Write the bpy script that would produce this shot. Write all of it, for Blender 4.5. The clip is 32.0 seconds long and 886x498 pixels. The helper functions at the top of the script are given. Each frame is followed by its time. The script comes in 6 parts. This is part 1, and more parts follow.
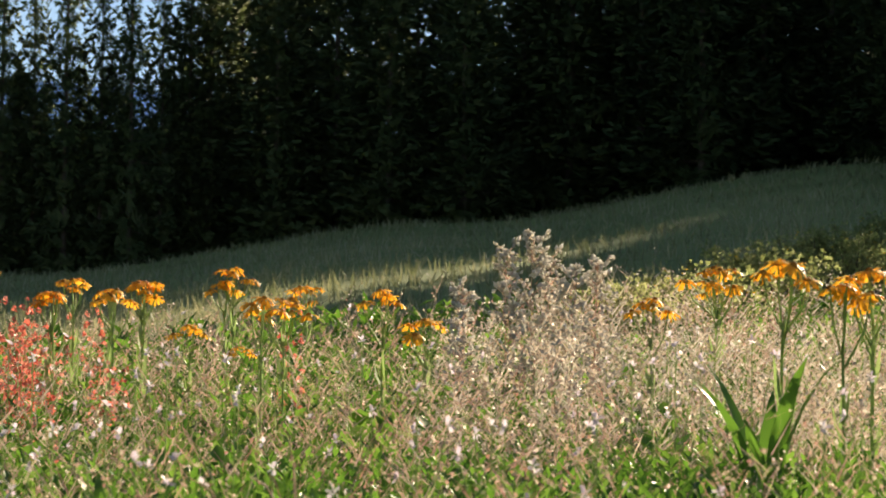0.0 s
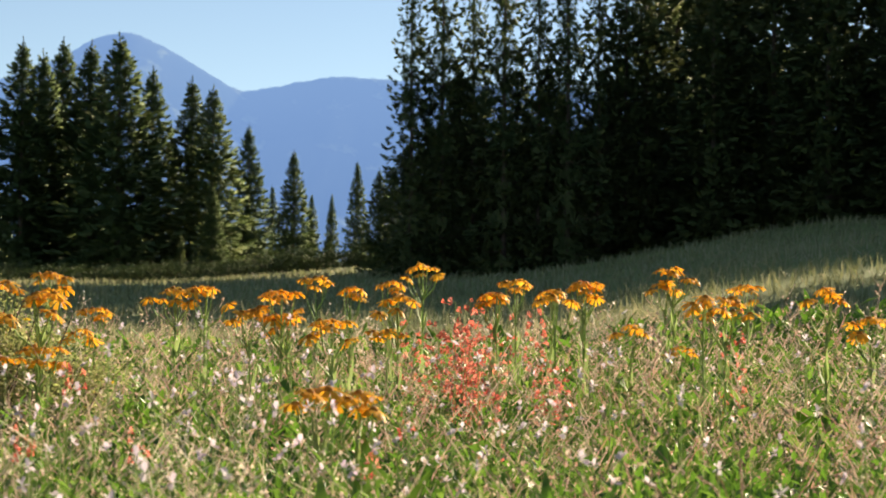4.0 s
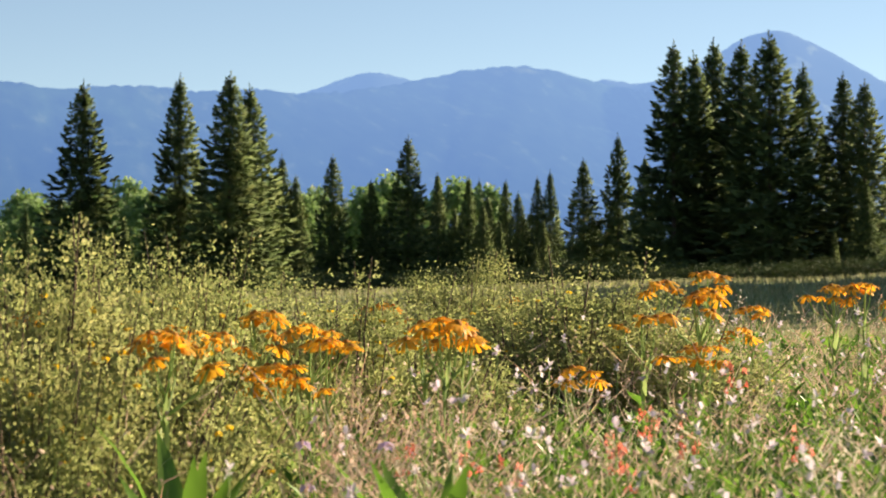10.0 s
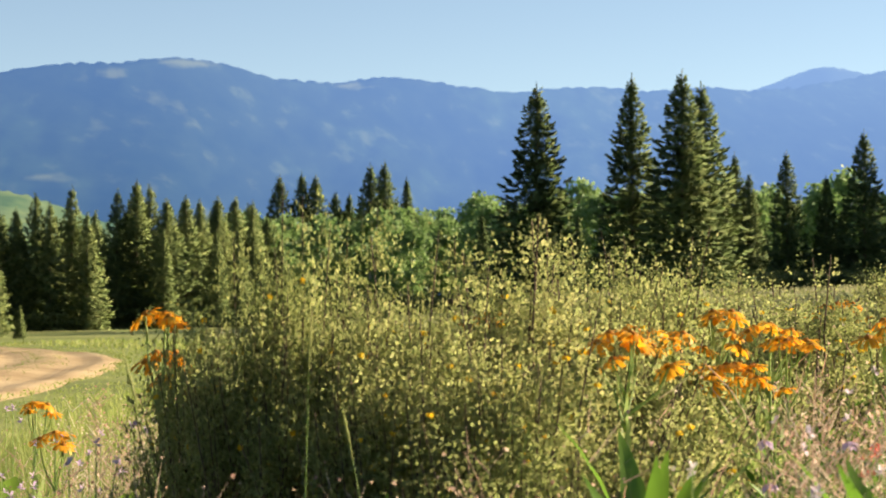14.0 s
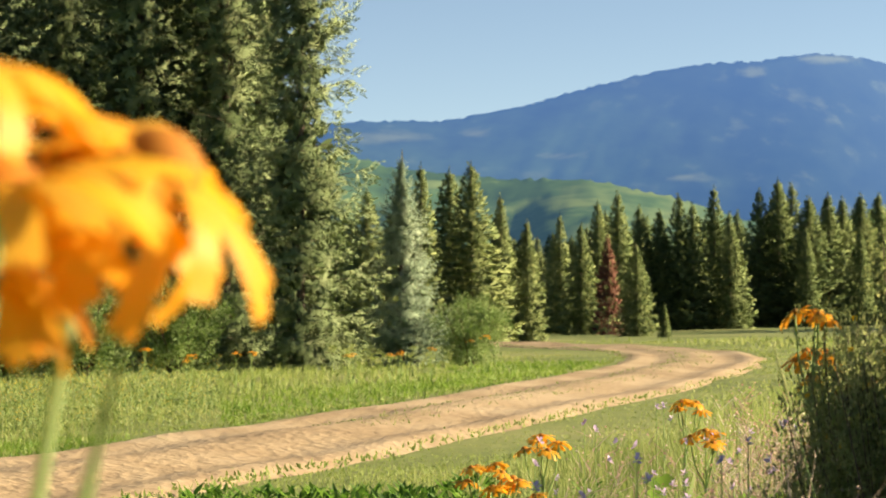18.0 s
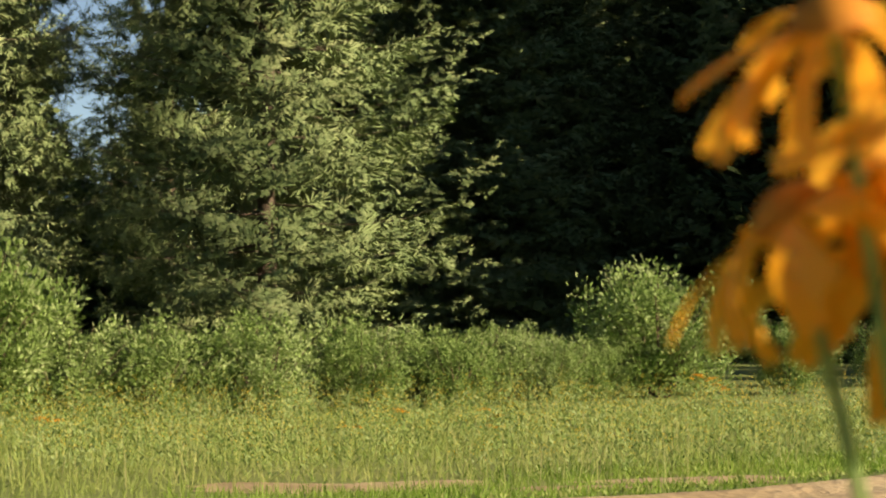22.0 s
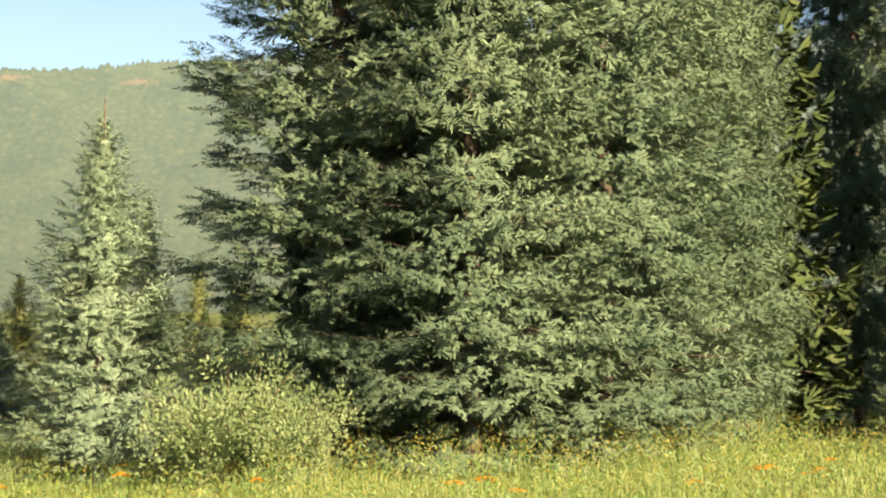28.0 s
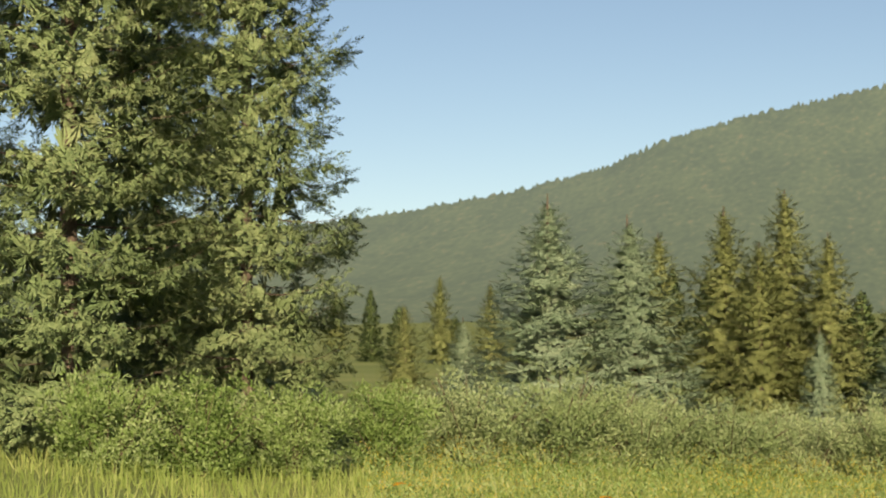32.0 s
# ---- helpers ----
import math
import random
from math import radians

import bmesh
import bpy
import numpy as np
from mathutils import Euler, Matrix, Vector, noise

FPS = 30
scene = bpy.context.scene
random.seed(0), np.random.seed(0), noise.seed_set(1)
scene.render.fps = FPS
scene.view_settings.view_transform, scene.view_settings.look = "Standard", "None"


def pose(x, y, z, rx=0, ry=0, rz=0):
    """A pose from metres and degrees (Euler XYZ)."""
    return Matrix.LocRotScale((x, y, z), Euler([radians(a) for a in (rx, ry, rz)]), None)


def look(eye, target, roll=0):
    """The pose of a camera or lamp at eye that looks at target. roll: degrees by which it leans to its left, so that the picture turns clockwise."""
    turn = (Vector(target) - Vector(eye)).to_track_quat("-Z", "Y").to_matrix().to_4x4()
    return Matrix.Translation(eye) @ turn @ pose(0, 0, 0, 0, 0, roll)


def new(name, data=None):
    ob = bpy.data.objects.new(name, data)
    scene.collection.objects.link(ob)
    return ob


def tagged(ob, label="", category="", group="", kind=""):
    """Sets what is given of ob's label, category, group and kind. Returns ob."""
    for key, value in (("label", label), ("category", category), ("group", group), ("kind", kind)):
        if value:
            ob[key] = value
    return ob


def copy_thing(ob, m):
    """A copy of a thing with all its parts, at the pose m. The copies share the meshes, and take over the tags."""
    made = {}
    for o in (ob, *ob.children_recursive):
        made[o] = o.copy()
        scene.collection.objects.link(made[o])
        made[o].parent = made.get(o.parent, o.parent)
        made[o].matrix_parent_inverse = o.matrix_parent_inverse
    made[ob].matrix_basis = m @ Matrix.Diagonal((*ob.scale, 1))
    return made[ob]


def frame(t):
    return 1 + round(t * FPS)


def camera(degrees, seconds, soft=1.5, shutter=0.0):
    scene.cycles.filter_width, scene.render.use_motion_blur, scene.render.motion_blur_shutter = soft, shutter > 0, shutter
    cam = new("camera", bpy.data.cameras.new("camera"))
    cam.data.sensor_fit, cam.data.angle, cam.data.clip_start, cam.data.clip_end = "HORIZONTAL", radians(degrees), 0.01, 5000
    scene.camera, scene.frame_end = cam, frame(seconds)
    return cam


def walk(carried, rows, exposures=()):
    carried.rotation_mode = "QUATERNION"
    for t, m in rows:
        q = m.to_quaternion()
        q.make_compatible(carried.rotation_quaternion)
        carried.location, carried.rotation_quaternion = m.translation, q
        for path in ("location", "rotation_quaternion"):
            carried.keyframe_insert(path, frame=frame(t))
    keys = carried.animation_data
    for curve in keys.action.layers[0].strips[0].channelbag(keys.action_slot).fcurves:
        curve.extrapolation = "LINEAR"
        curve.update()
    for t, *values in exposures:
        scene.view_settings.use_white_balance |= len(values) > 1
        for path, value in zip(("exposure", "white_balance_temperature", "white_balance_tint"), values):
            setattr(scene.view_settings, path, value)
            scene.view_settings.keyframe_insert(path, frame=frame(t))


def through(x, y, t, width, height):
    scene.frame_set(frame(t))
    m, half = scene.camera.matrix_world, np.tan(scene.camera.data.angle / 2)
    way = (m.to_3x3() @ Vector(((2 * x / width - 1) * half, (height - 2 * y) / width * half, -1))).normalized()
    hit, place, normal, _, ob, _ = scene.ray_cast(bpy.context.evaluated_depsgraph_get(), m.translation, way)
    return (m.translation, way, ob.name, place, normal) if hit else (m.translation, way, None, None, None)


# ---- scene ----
EYE = 1.0
ARM = 0.045          # the lens sits this far ahead of the tripod's axis
cam = camera(22.61, 32.0, soft=1.7)
cam.data.dof.use_dof = True
cam.data.dof.focus_distance = 8.0
cam.data.dof.aperture_fstop = 12.0


def heading(az):
    return Vector((-math.sin(radians(az)), math.cos(radians(az)), 0.0))


def turned(yaw, pitch, roll):
    eye = heading(yaw) * ARM + Vector((0, 0, EYE))
    way = heading(yaw) * math.cos(radians(pitch)) + Vector((0, 0, math.sin(radians(pitch))))
    return look(eye, eye + way * 10, roll)


# seconds, turn to the left, tilt up, roll
PAN = [
    (0.0, 0.02, 2.78, 0.67),
    (0.5, 1.35, 2.76, 0.69),
    (1.0, 2.59, 2.76, 0.68),
    (1.5, 3.86, 2.74, 0.66),
    (2.0, 5.22, 2.72, 0.62),
    (2.5, 6.80, 2.70, 0.60),
    (3.0, 8.21, 2.69, 0.57),
    (3.5, 9.75, 2.67, 0.52),
    (5.5, 16.08, 2.61, 0.39),
    (6.0, 17.78, 2.59, 0.35),
    (6.5, 19.40, 2.58, 0.31),
    (7.0, 21.11, 2.57, 0.29),
    (7.5, 22.30, 2.56, 0.29),
    (8.0, 23.36, 2.55, 0.27),
    (8.5, 24.30, 2.54, 0.23),
    (9.0, 25.53, 2.54, 0.22),
    (9.5, 26.76, 2.53, 0.17),
    (10.0, 28.08, 2.52, 0.13),
    (10.5, 29.44, 2.51, 0.11),
    (11.0, 30.78, 2.51, 0.08),
    (11.5, 32.16, 2.51, 0.04),
    (12.0, 33.56, 2.50, 0.00),
    (12.5, 35.25, 2.50, -0.02),
    (13.0, 36.73, 2.50, -0.05),
    (13.5, 38.27, 2.49, -0.09),
    (14.0, 39.77, 2.50, -0.13),
    (14.5, 41.36, 2.49, -0.16),
    (16.5, 47.64, 2.49, -0.18),
    (17.0, 49.64, 2.50, -0.21),
    (17.5, 52.65, 2.50, -0.26),
    (18.0, 56.27, 2.52, -0.29),
    (18.5, 58.61, 2.55, -0.29),
    (19.0, 62.08, 2.56, -0.32),
    (19.5, 66.17, 2.54, -0.19),
    (20.0, 69.05, 2.55, -0.14),
    (20.5, 71.96, 2.55, -0.14),
    (21.0, 75.19, 2.56, -0.08),
    (21.5, 78.38, 2.56, -0.12),
    (22.0, 82.86, 2.57, -0.17),
    (22.5, 86.87, 2.57, -0.24),
    (23.0, 89.94, 2.57, -0.27),
    (23.5, 93.43, 2.58, -0.30),
    (24.0, 96.53, 2.58, -0.28),
    (24.5, 99.72, 2.57, -0.18),
    (26.5, 111.63, 2.62, -0.19),
    (27.0, 115.75, 2.64, -0.16),
    (27.5, 119.90, 2.64, -0.20),
    (28.0, 123.37, 2.63, -0.23),
    (28.5, 126.10, 2.64, -0.30),
    (29.0, 129.23, 2.65, -0.28),
    (29.5, 132.94, 2.66, -0.40),
    (30.0, 135.74, 2.67, -0.43),
    (30.5, 138.87, 2.68, -0.50),
    (31.0, 143.66, 2.72, -0.60),
    (31.5, 147.16, 2.75, -0.64),
    (32.0, 149.85, 2.78, -0.61),
]
EXPOSURES = [(0.0, 1.15, 7000, 10), (3.0, 1.2, 7100, 10), (6.0, 1.3, 7200, 10), (11.0, 1.38, 7250, 10), (13.5, 1.48, 7300, 10), (16.0, 1.5, 7300, 10), (18.0, 1.45, 7200, 10), (19.0, 1.22, 7250, 10), (20.5, 1.0, 7300, 10), (22.0, 1.05, 7300, 10), (23.0, 1.4, 7300, 10), (27.5, 1.45, 7300, 10), (29.0, 1.5, 7250, 10), (30.0, 1.2, 7250, 10), (31.0, 0.92, 7200, 10), (32.0, 0.65, 7100, 10)]
walk(cam, [(t, turned(y, p, r)) for t, y, p, r in PAN], EXPOSURES)

# ---- light ----
SUN_AZ, SUN_EL = -28.0, 20.0
world = bpy.data.worlds.new("sky")
scene.world = world
world.use_nodes = True
wn = world.node_tree.nodes
sky = wn.new("ShaderNodeTexSky")
sky.sky_type = "NISHITA"
sky.sun_disc = False
sky.sun_elevation = radians(SUN_EL)
sky.sun_rotation = radians(-SUN_AZ)
sky.altitude = 2800
sky.air_density = 1.0
sky.dust_density = 0.15
world.node_tree.links.new(sky.outputs[0], wn["Background"].inputs[0])
wn["Background"].inputs[1].default_value = 0.06
sun = new("sun", bpy.data.lights.new("sun", "SUN"))
sun.data.energy, sun.data.angle, sun.data.color = 5.0, radians(0.6), (1.0, 0.86, 0.66)
sun.matrix_world = look(heading(SUN_AZ) * 100 + Vector((0, 0, 100 * math.tan(radians(SUN_EL)))), (0, 0, 0))


# ---- materials ----
def nodes_of(name):
    m = bpy.data.materials.new(name)
    m.use_nodes = True
    t = m.node_tree
    return m, t.nodes, t.links.new, t.nodes["Principled BSDF"]


def ramp_of(n, stops):
    r = n.new("ShaderNodeValToRGB")
    e = r.color_ramp.elements
    while len(e) < len(stops):
        e.new(0.5)
    for el, (p, c) in zip(e, stops):
        el.position, el.color = p, (*c, 1)
    return r


def noise_of(n, link, scale, detail=4.0, space="Position"):
    g = n.new("ShaderNodeNewGeometry")
    t = n.new("ShaderNodeTexNoise")
    t.inputs["Scale"].default_value, t.inputs["Detail"].default_value = scale, detail
    link(g.outputs[space], t.inputs["Vector"])
    return t


def leaf_material(name, stops, through=0.35, rough=0.55, patch=0.8, gloss=0.3):
    """Thin leaves: colour varies from leaf to leaf and in broad patches; some light passes through."""
    m, n, link, p = nodes_of(name)
    g = n.new("ShaderNodeNewGeometry")
    nz = noise_of(n, link, patch, 2.0)
    mix = n.new("ShaderNodeMath")
    mix.operation = "MULTIPLY_ADD"
    link(g.outputs["Random Per Island"], mix.inputs[0])
    mix.inputs[1].default_value = 0.65
    half = n.new("ShaderNodeMath")
    half.operation = "MULTIPLY_ADD"
    link(nz.outputs["Fac"], half.inputs[0])
    half.inputs[1].default_value, half.inputs[2].default_value = 1.2, -0.42
    link(half.outputs[0], mix.inputs[2])
    r = ramp_of(n, stops)
    link(mix.outputs[0], r.inputs[0])
    link(r.outputs[0], p.inputs["Base Color"])
    p.inputs["Roughness"].default_value = rough
    p.inputs["Specular IOR Level"].default_value = gloss
    tr = n.new("ShaderNodeBsdfTranslucent")
    link(r.outputs[0], tr.inputs["Color"])
    ms = n.new("ShaderNodeMixShader")
    ms.inputs[0].default_value = through
    link(p.outputs[0], ms.inputs[1])
    link(tr.outputs[0], ms.inputs[2])
    link(ms.outputs[0], n["Material Output"].inputs["Surface"])
    return m


def solid_material(name, stops, scale, rough=0.85, bump=0.3, fine=8.0):
    m, n, link, p = nodes_of(name)
    a, b = noise_of(n, link, scale, 5.0), noise_of(n, link, scale * fine, 6.0)
    mx = n.new("ShaderNodeMath")
    mx.operation = "MULTIPLY_ADD"
    link(b.outputs["Fac"], mx.inputs[0])
    mx.inputs[1].default_value = 0.5
    sub = n.new("ShaderNodeMath")
    sub.operation = "MULTIPLY_ADD"
    link(a.outputs["Fac"], sub.inputs[0])
    sub.inputs[1].default_value, sub.inputs[2].default_value = 1.0, -0.25
    link(sub.outputs[0], mx.inputs[2])
    r = ramp_of(n, stops)
    link(mx.outputs[0], r.inputs[0])
    link(r.outputs[0], p.inputs["Base Color"])
    p.inputs["Roughness"].default_value = rough
    p.inputs["Specular IOR Level"].default_value = 0.2
    bp = n.new("ShaderNodeBump")
    bp.inputs["Strength"].default_value = bump
    bp.inputs["Distance"].default_value = 0.05
    link(b.outputs["Fac"], bp.inputs["Height"])
    link(bp.outputs[0], p.inputs["Normal"])
    return m


M_NEEDLE = leaf_material("spruce_needles", [(0.1, (0.118, 0.168, 0.068)), (0.5, (0.185, 0.24, 0.102)), (0.9, (0.265, 0.305, 0.145))], 0.06, 0.6, 0.5, 0.1)
# needles darkened: backlight and deep forest shade put into the colour
M_NEEDLE_SHADED = leaf_material("far_needles", [(0.1, (0.04, 0.062, 0.024)), (0.5, (0.075, 0.104, 0.036)), (0.9, (0.13, 0.155, 0.058))], 0.08, 0.7, 0.1, 0.1)
# one conifer green painted twice: darkened for backlight, brighter for the sunlit field
M_NEEDLE_DIMMED = leaf_material("meadow_conifer_needles", [(0.1, (0.06, 0.094, 0.034)), (0.5, (0.105, 0.15, 0.052)), (0.9, (0.17, 0.205, 0.076))], 0.08, 0.7, 0.1, 0.1)
M_NEEDLE_SUNLIT = leaf_material("field_conifer_needles", [(0.1, (0.11, 0.155, 0.055)), (0.5, (0.19, 0.24, 0.09)), (0.9, (0.29, 0.33, 0.13))], 0.12, 0.7, 0.1, 0.1)
M_NEEDLE_PALE = leaf_material("young_needles", [(0.1, (0.2, 0.275, 0.175)), (0.5, (0.29, 0.375, 0.24)), (0.9, (0.4, 0.47, 0.305))], 0.18, 0.6, 0.5, 0.1)
M_NEEDLE_DEAD = leaf_material("dead_needles", [(0.1, (0.09, 0.04, 0.025)), (0.9, (0.22, 0.1, 0.06))], 0.1, 0.8, 0.5)
M_NEEDLE_BLUE = leaf_material("blue_spruce_needles", [(0.1, (0.1, 0.15, 0.088)), (0.5, (0.16, 0.222, 0.13)), (0.9, (0.225, 0.285, 0.165))], 0.06, 0.6, 0.5, 0.1)
M_NEEDLE_PINE = leaf_material("pine_needles", [(0.1, (0.16, 0.185, 0.065)), (0.5, (0.25, 0.28, 0.105)), (0.9, (0.34, 0.365, 0.145))], 0.25, 0.6, 0.5, 0.1)
M_ASPEN = leaf_material("aspen_leaves", [(0.1, (0.11, 0.19, 0.055)), (0.5, (0.19, 0.3, 0.1)), (0.9, (0.29, 0.4, 0.16))], 0.45, 0.5, 0.15)
M_WILLOW = leaf_material("willow_leaves", [(0.1, (0.1, 0.17, 0.035)), (0.5, (0.22, 0.32, 0.085)), (0.9, (0.4, 0.48, 0.22))], 0.35, 0.6, 0.6, 0.25)
M_WILLOW_PALE = leaf_material("grey_willow_leaves", [(0.1, (0.2, 0.27, 0.105)), (0.5, (0.3, 0.375, 0.165)), (0.9, (0.43, 0.49, 0.26))], 0.4, 0.6, 0.6, 0.25)
M_SHRUB = leaf_material("cinquefoil_leaves", [(0.1, (0.25, 0.305, 0.105)), (0.5, (0.36, 0.4, 0.15)), (0.9, (0.5, 0.49, 0.215))], 0.6, 0.55, 1.2, 0.1)
M_GRASS = leaf_material("meadow_grass", [(0.1, (0.1, 0.19, 0.02)), (0.5, (0.19, 0.31, 0.035)), (0.9, (0.32, 0.38, 0.075))], 0.5, 0.5, 0.6)
M_GRASS_DRY = leaf_material("field_grass", [(0.1, (0.22, 0.3, 0.065)), (0.5, (0.31, 0.385, 0.1)), (0.9, (0.43, 0.45, 0.16))], 0.45, 0.6, 0.35)
M_HERB = leaf_material("herb_leaves", [(0.1, (0.06, 0.14, 0.018)), (0.5, (0.12, 0.25, 0.03)), (0.9, (0.22, 0.36, 0.06))], 0.5, 0.45, 0.8, 0.4)
M_DRY = leaf_material("seed_stalks", [(0.05, (0.5, 0.24, 0.19)), (0.4, (0.58, 0.38, 0.3)), (0.75, (0.63, 0.5, 0.38)), (1.0, (0.7, 0.63, 0.5))], 0.4, 0.6, 0.7)
M_SEED = leaf_material("grass_seed_heads", [(0.1, (0.28, 0.34, 0.1)), (0.6, (0.42, 0.43, 0.16)), (1.0, (0.52, 0.48, 0.24))], 0.4, 0.7, 0.4)
M_PETAL = leaf_material("orange_petals", [(0.0, (0.9, 0.36, 0.02)), (0.5, (0.94, 0.45, 0.035)), (1.0, (0.96, 0.57, 0.07))], 0.5, 0.5, 6.0)
M_DISC = leaf_material("flower_disc", [(0.0, (0.3, 0.1, 0.01)), (1.0, (0.55, 0.22, 0.02))], 0.1, 0.8, 20.0)
M_STEM = leaf_material("green_stems", [(0.0, (0.24, 0.36, 0.1)), (1.0, (0.4, 0.5, 0.19))], 0.45, 0.5, 3.0)
M_RED = leaf_material("scarlet_petals", [(0.0, (0.74, 0.15, 0.1)), (0.6, (0.82, 0.24, 0.17)), (1.0, (0.86, 0.38, 0.28))], 0.45, 0.5, 3.0)
M_WHITE = leaf_material("pale_petals", [(0.0, (0.62, 0.42, 0.6)), (0.4, (0.75, 0.62, 0.72)), (1.0, (0.82, 0.78, 0.78))], 0.45, 0.5, 3.0)
M_LILAC = leaf_material("lilac_petals", [(0.0, (0.6, 0.4, 0.64)), (1.0, (0.8, 0.65, 0.8))], 0.45, 0.5, 3.0)
M_YELLOW = leaf_material("yellow_petals", [(0.0, (0.75, 0.45, 0.02)), (1.0, (0.85, 0.6, 0.06))], 0.4, 0.5, 3.0)
M_BARK = solid_material("spruce_bark", [(0.2, (0.06, 0.045, 0.034)), (0.55, (0.13, 0.095, 0.07)), (0.85, (0.24, 0.18, 0.135))], 6.0, 0.9, 0.6)
M_TWIG = solid_material("twig_bark", [(0.2, (0.07, 0.045, 0.03)), (0.8, (0.2, 0.14, 0.1))], 12.0, 0.9, 0.3)
M_ASPEN_BARK = solid_material("aspen_bark", [(0.2, (0.25, 0.25, 0.2)), (0.8, (0.55, 0.55, 0.48))], 3.0, 0.8, 0.2)


# ---- lie of the land ----
LAND_R = (0.0, 3.0, 8.0, 12.0, 20.0, 35.0, 60.0, 110.0, 170.0, 400.0, 5200.0)
LAND = {
    -180: (0, 0.1, 0.2, 0.3, 0.5, 0.8, 1.2, 2.0, 3.0, 5.0, 20.0),
    -30: (0, 0.12, 0.45, 0.75, 1.9, 4.2, 8.0, 13.0, 18.0, 30.0, 60.0),
    -11: (0, 0.12, 0.42, 0.7, 1.6, 3.3, 6.3, 10.0, 14.0, 25.0, 60.0),
    0: (0, 0.1, 0.4, 0.65, 1.3, 2.6, 4.6, 8.0, 11.0, 20.0, 60.0),
    11: (0, 0.08, 0.34, 0.5, 0.95, 1.75, 3.0, 5.4, 8.0, 15.0, 60.0),
    20: (0, 0.1, 0.34, 0.48, 0.82, 1.6, 2.7, 4.2, 6.3, 12.0, 60.0),
    35: (0, 0.1, 0.32, 0.45, 0.72, 1.35, 2.25, 3.6, 5.2, 11.0, 60.0),
    41: (0, 0.03, 0.12, 0.17, 0.36, 0.76, 1.3, 2.6, 4.2, 10.0, 60.0),
    45: (0, 0.02, 0.08, 0.08, 0.16, 0.45, 0.85, 2.0, 3.6, 9.0, 60.0),
    60: (0, -0.04, -0.06, -0.05, 0.08, 0.35, 0.8, 1.7, 3.4, 8.0, 60.0),
    75: (0, -0.1, -0.12, -0.06, 0.0, 0.1, 0.6, 1.6, 3.0, 8.0, 60.0),
    95: (0, -0.1, -0.12, -0.06, -0.05, -0.05, 0.4, 1.5, 3.0, 8.0, 60.0),
    115: (0, -0.1, -0.15, -0.22, -0.4, -0.4, 0.2, 1.5, 3.0, 8.0, 60.0),
    135: (0, -0.1, -0.2, -0.35, -0.6, -0.6, -0.2, 1.0, 2.5, 8.0, 60.0),
    180: (0, 0.1, 0.2, 0.3, 0.5, 0.8, 1.2, 2.0, 3.0, 5.0, 20.0),
}
LAND_AZ = np.array(sorted(LAND), float)
LAND_Z = np.array([LAND[int(a)] for a in LAND_AZ], float)


def land(az, r):
    """Height of the ground at an azimuth (degrees to the left of +y) and a distance."""
    az, r = np.broadcast_arrays(np.asarray(az, float), np.asarray(r, float))
    az = (az + 180.0) % 360.0 - 180.0
    i = np.clip(np.searchsorted(LAND_AZ, az, side="right") - 1, 0, len(LAND_AZ) - 2)
    u = (az - LAND_AZ[i]) / (LAND_AZ[i + 1] - LAND_AZ[i])
    u = u * u * (3 - 2 * u)
    rr = np.array(LAND_R)
    j = np.clip(np.searchsorted(rr, r, side="right") - 1, 0, len(rr) - 2)
    v = (r - rr[j]) / (rr[j + 1] - rr[j])
    z = (LAND_Z[i, j] * (1 - v) + LAND_Z[i, j + 1] * v) * (1 - u) + (LAND_Z[i + 1, j] * (1 - v) + LAND_Z[i + 1, j + 1] * v) * u
    a = np.radians(az)
    x, y = -r * np.sin(a), r * np.cos(a)
    return z + 0.03 * np.sin(x * 0.9 + 1.3 * np.sin(y * 0.37)) * np.sin(y * 0.7 + 0.4) * np.clip(r / 6, 0, 1) * np.clip(90 / (r + 1), 0, 1)


def spot(az, r, up=0.0):
    az, r = np.broadcast_arrays(np.asarray(az, float), np.asarray(r, float))
    a = np.radians(az)
    return np.stack([-r * np.sin(a), r * np.cos(a), land(az, r) + up], -1)


# ---- mesh building ----
def mesh_from(name, v, f, material, smooth=False):
    """A mesh from arrays of corners and of faces that all have the same number of sides."""
    v, f = np.asarray(v, np.float32).reshape(-1, 3), np.asarray(f, np.int32)
    me = bpy.data.meshes.new(name)
    me.vertices.add(len(v))
    me.vertices.foreach_set("co", v.ravel())
    me.loops.add(f.size)
    me.loops.foreach_set("vertex_index", f.ravel())
    me.polygons.add(len(f))
    me.polygons.foreach_set("loop_start", np.arange(0, f.size, f.shape[1], dtype=np.int32))
    me.materials.append(material)
    me.update(calc_edges=True)
    if smooth:
        me.polygons.foreach_set("use_smooth", np.ones(len(f), bool))
    return me


def part(name, me, parent=None, label=""):
    ob = new(name, me)
    ob.parent = parent
    return tagged(ob, label)


def soft_normals(me, n):
    """Foliage is shaded as rounded clumps, by a normal for each corner point."""
    a = me.attributes.new("custom_normal", "FLOAT_VECTOR", "POINT")
    a.data.foreach_set("vector", np.asarray(n, np.float32).ravel())
    return me


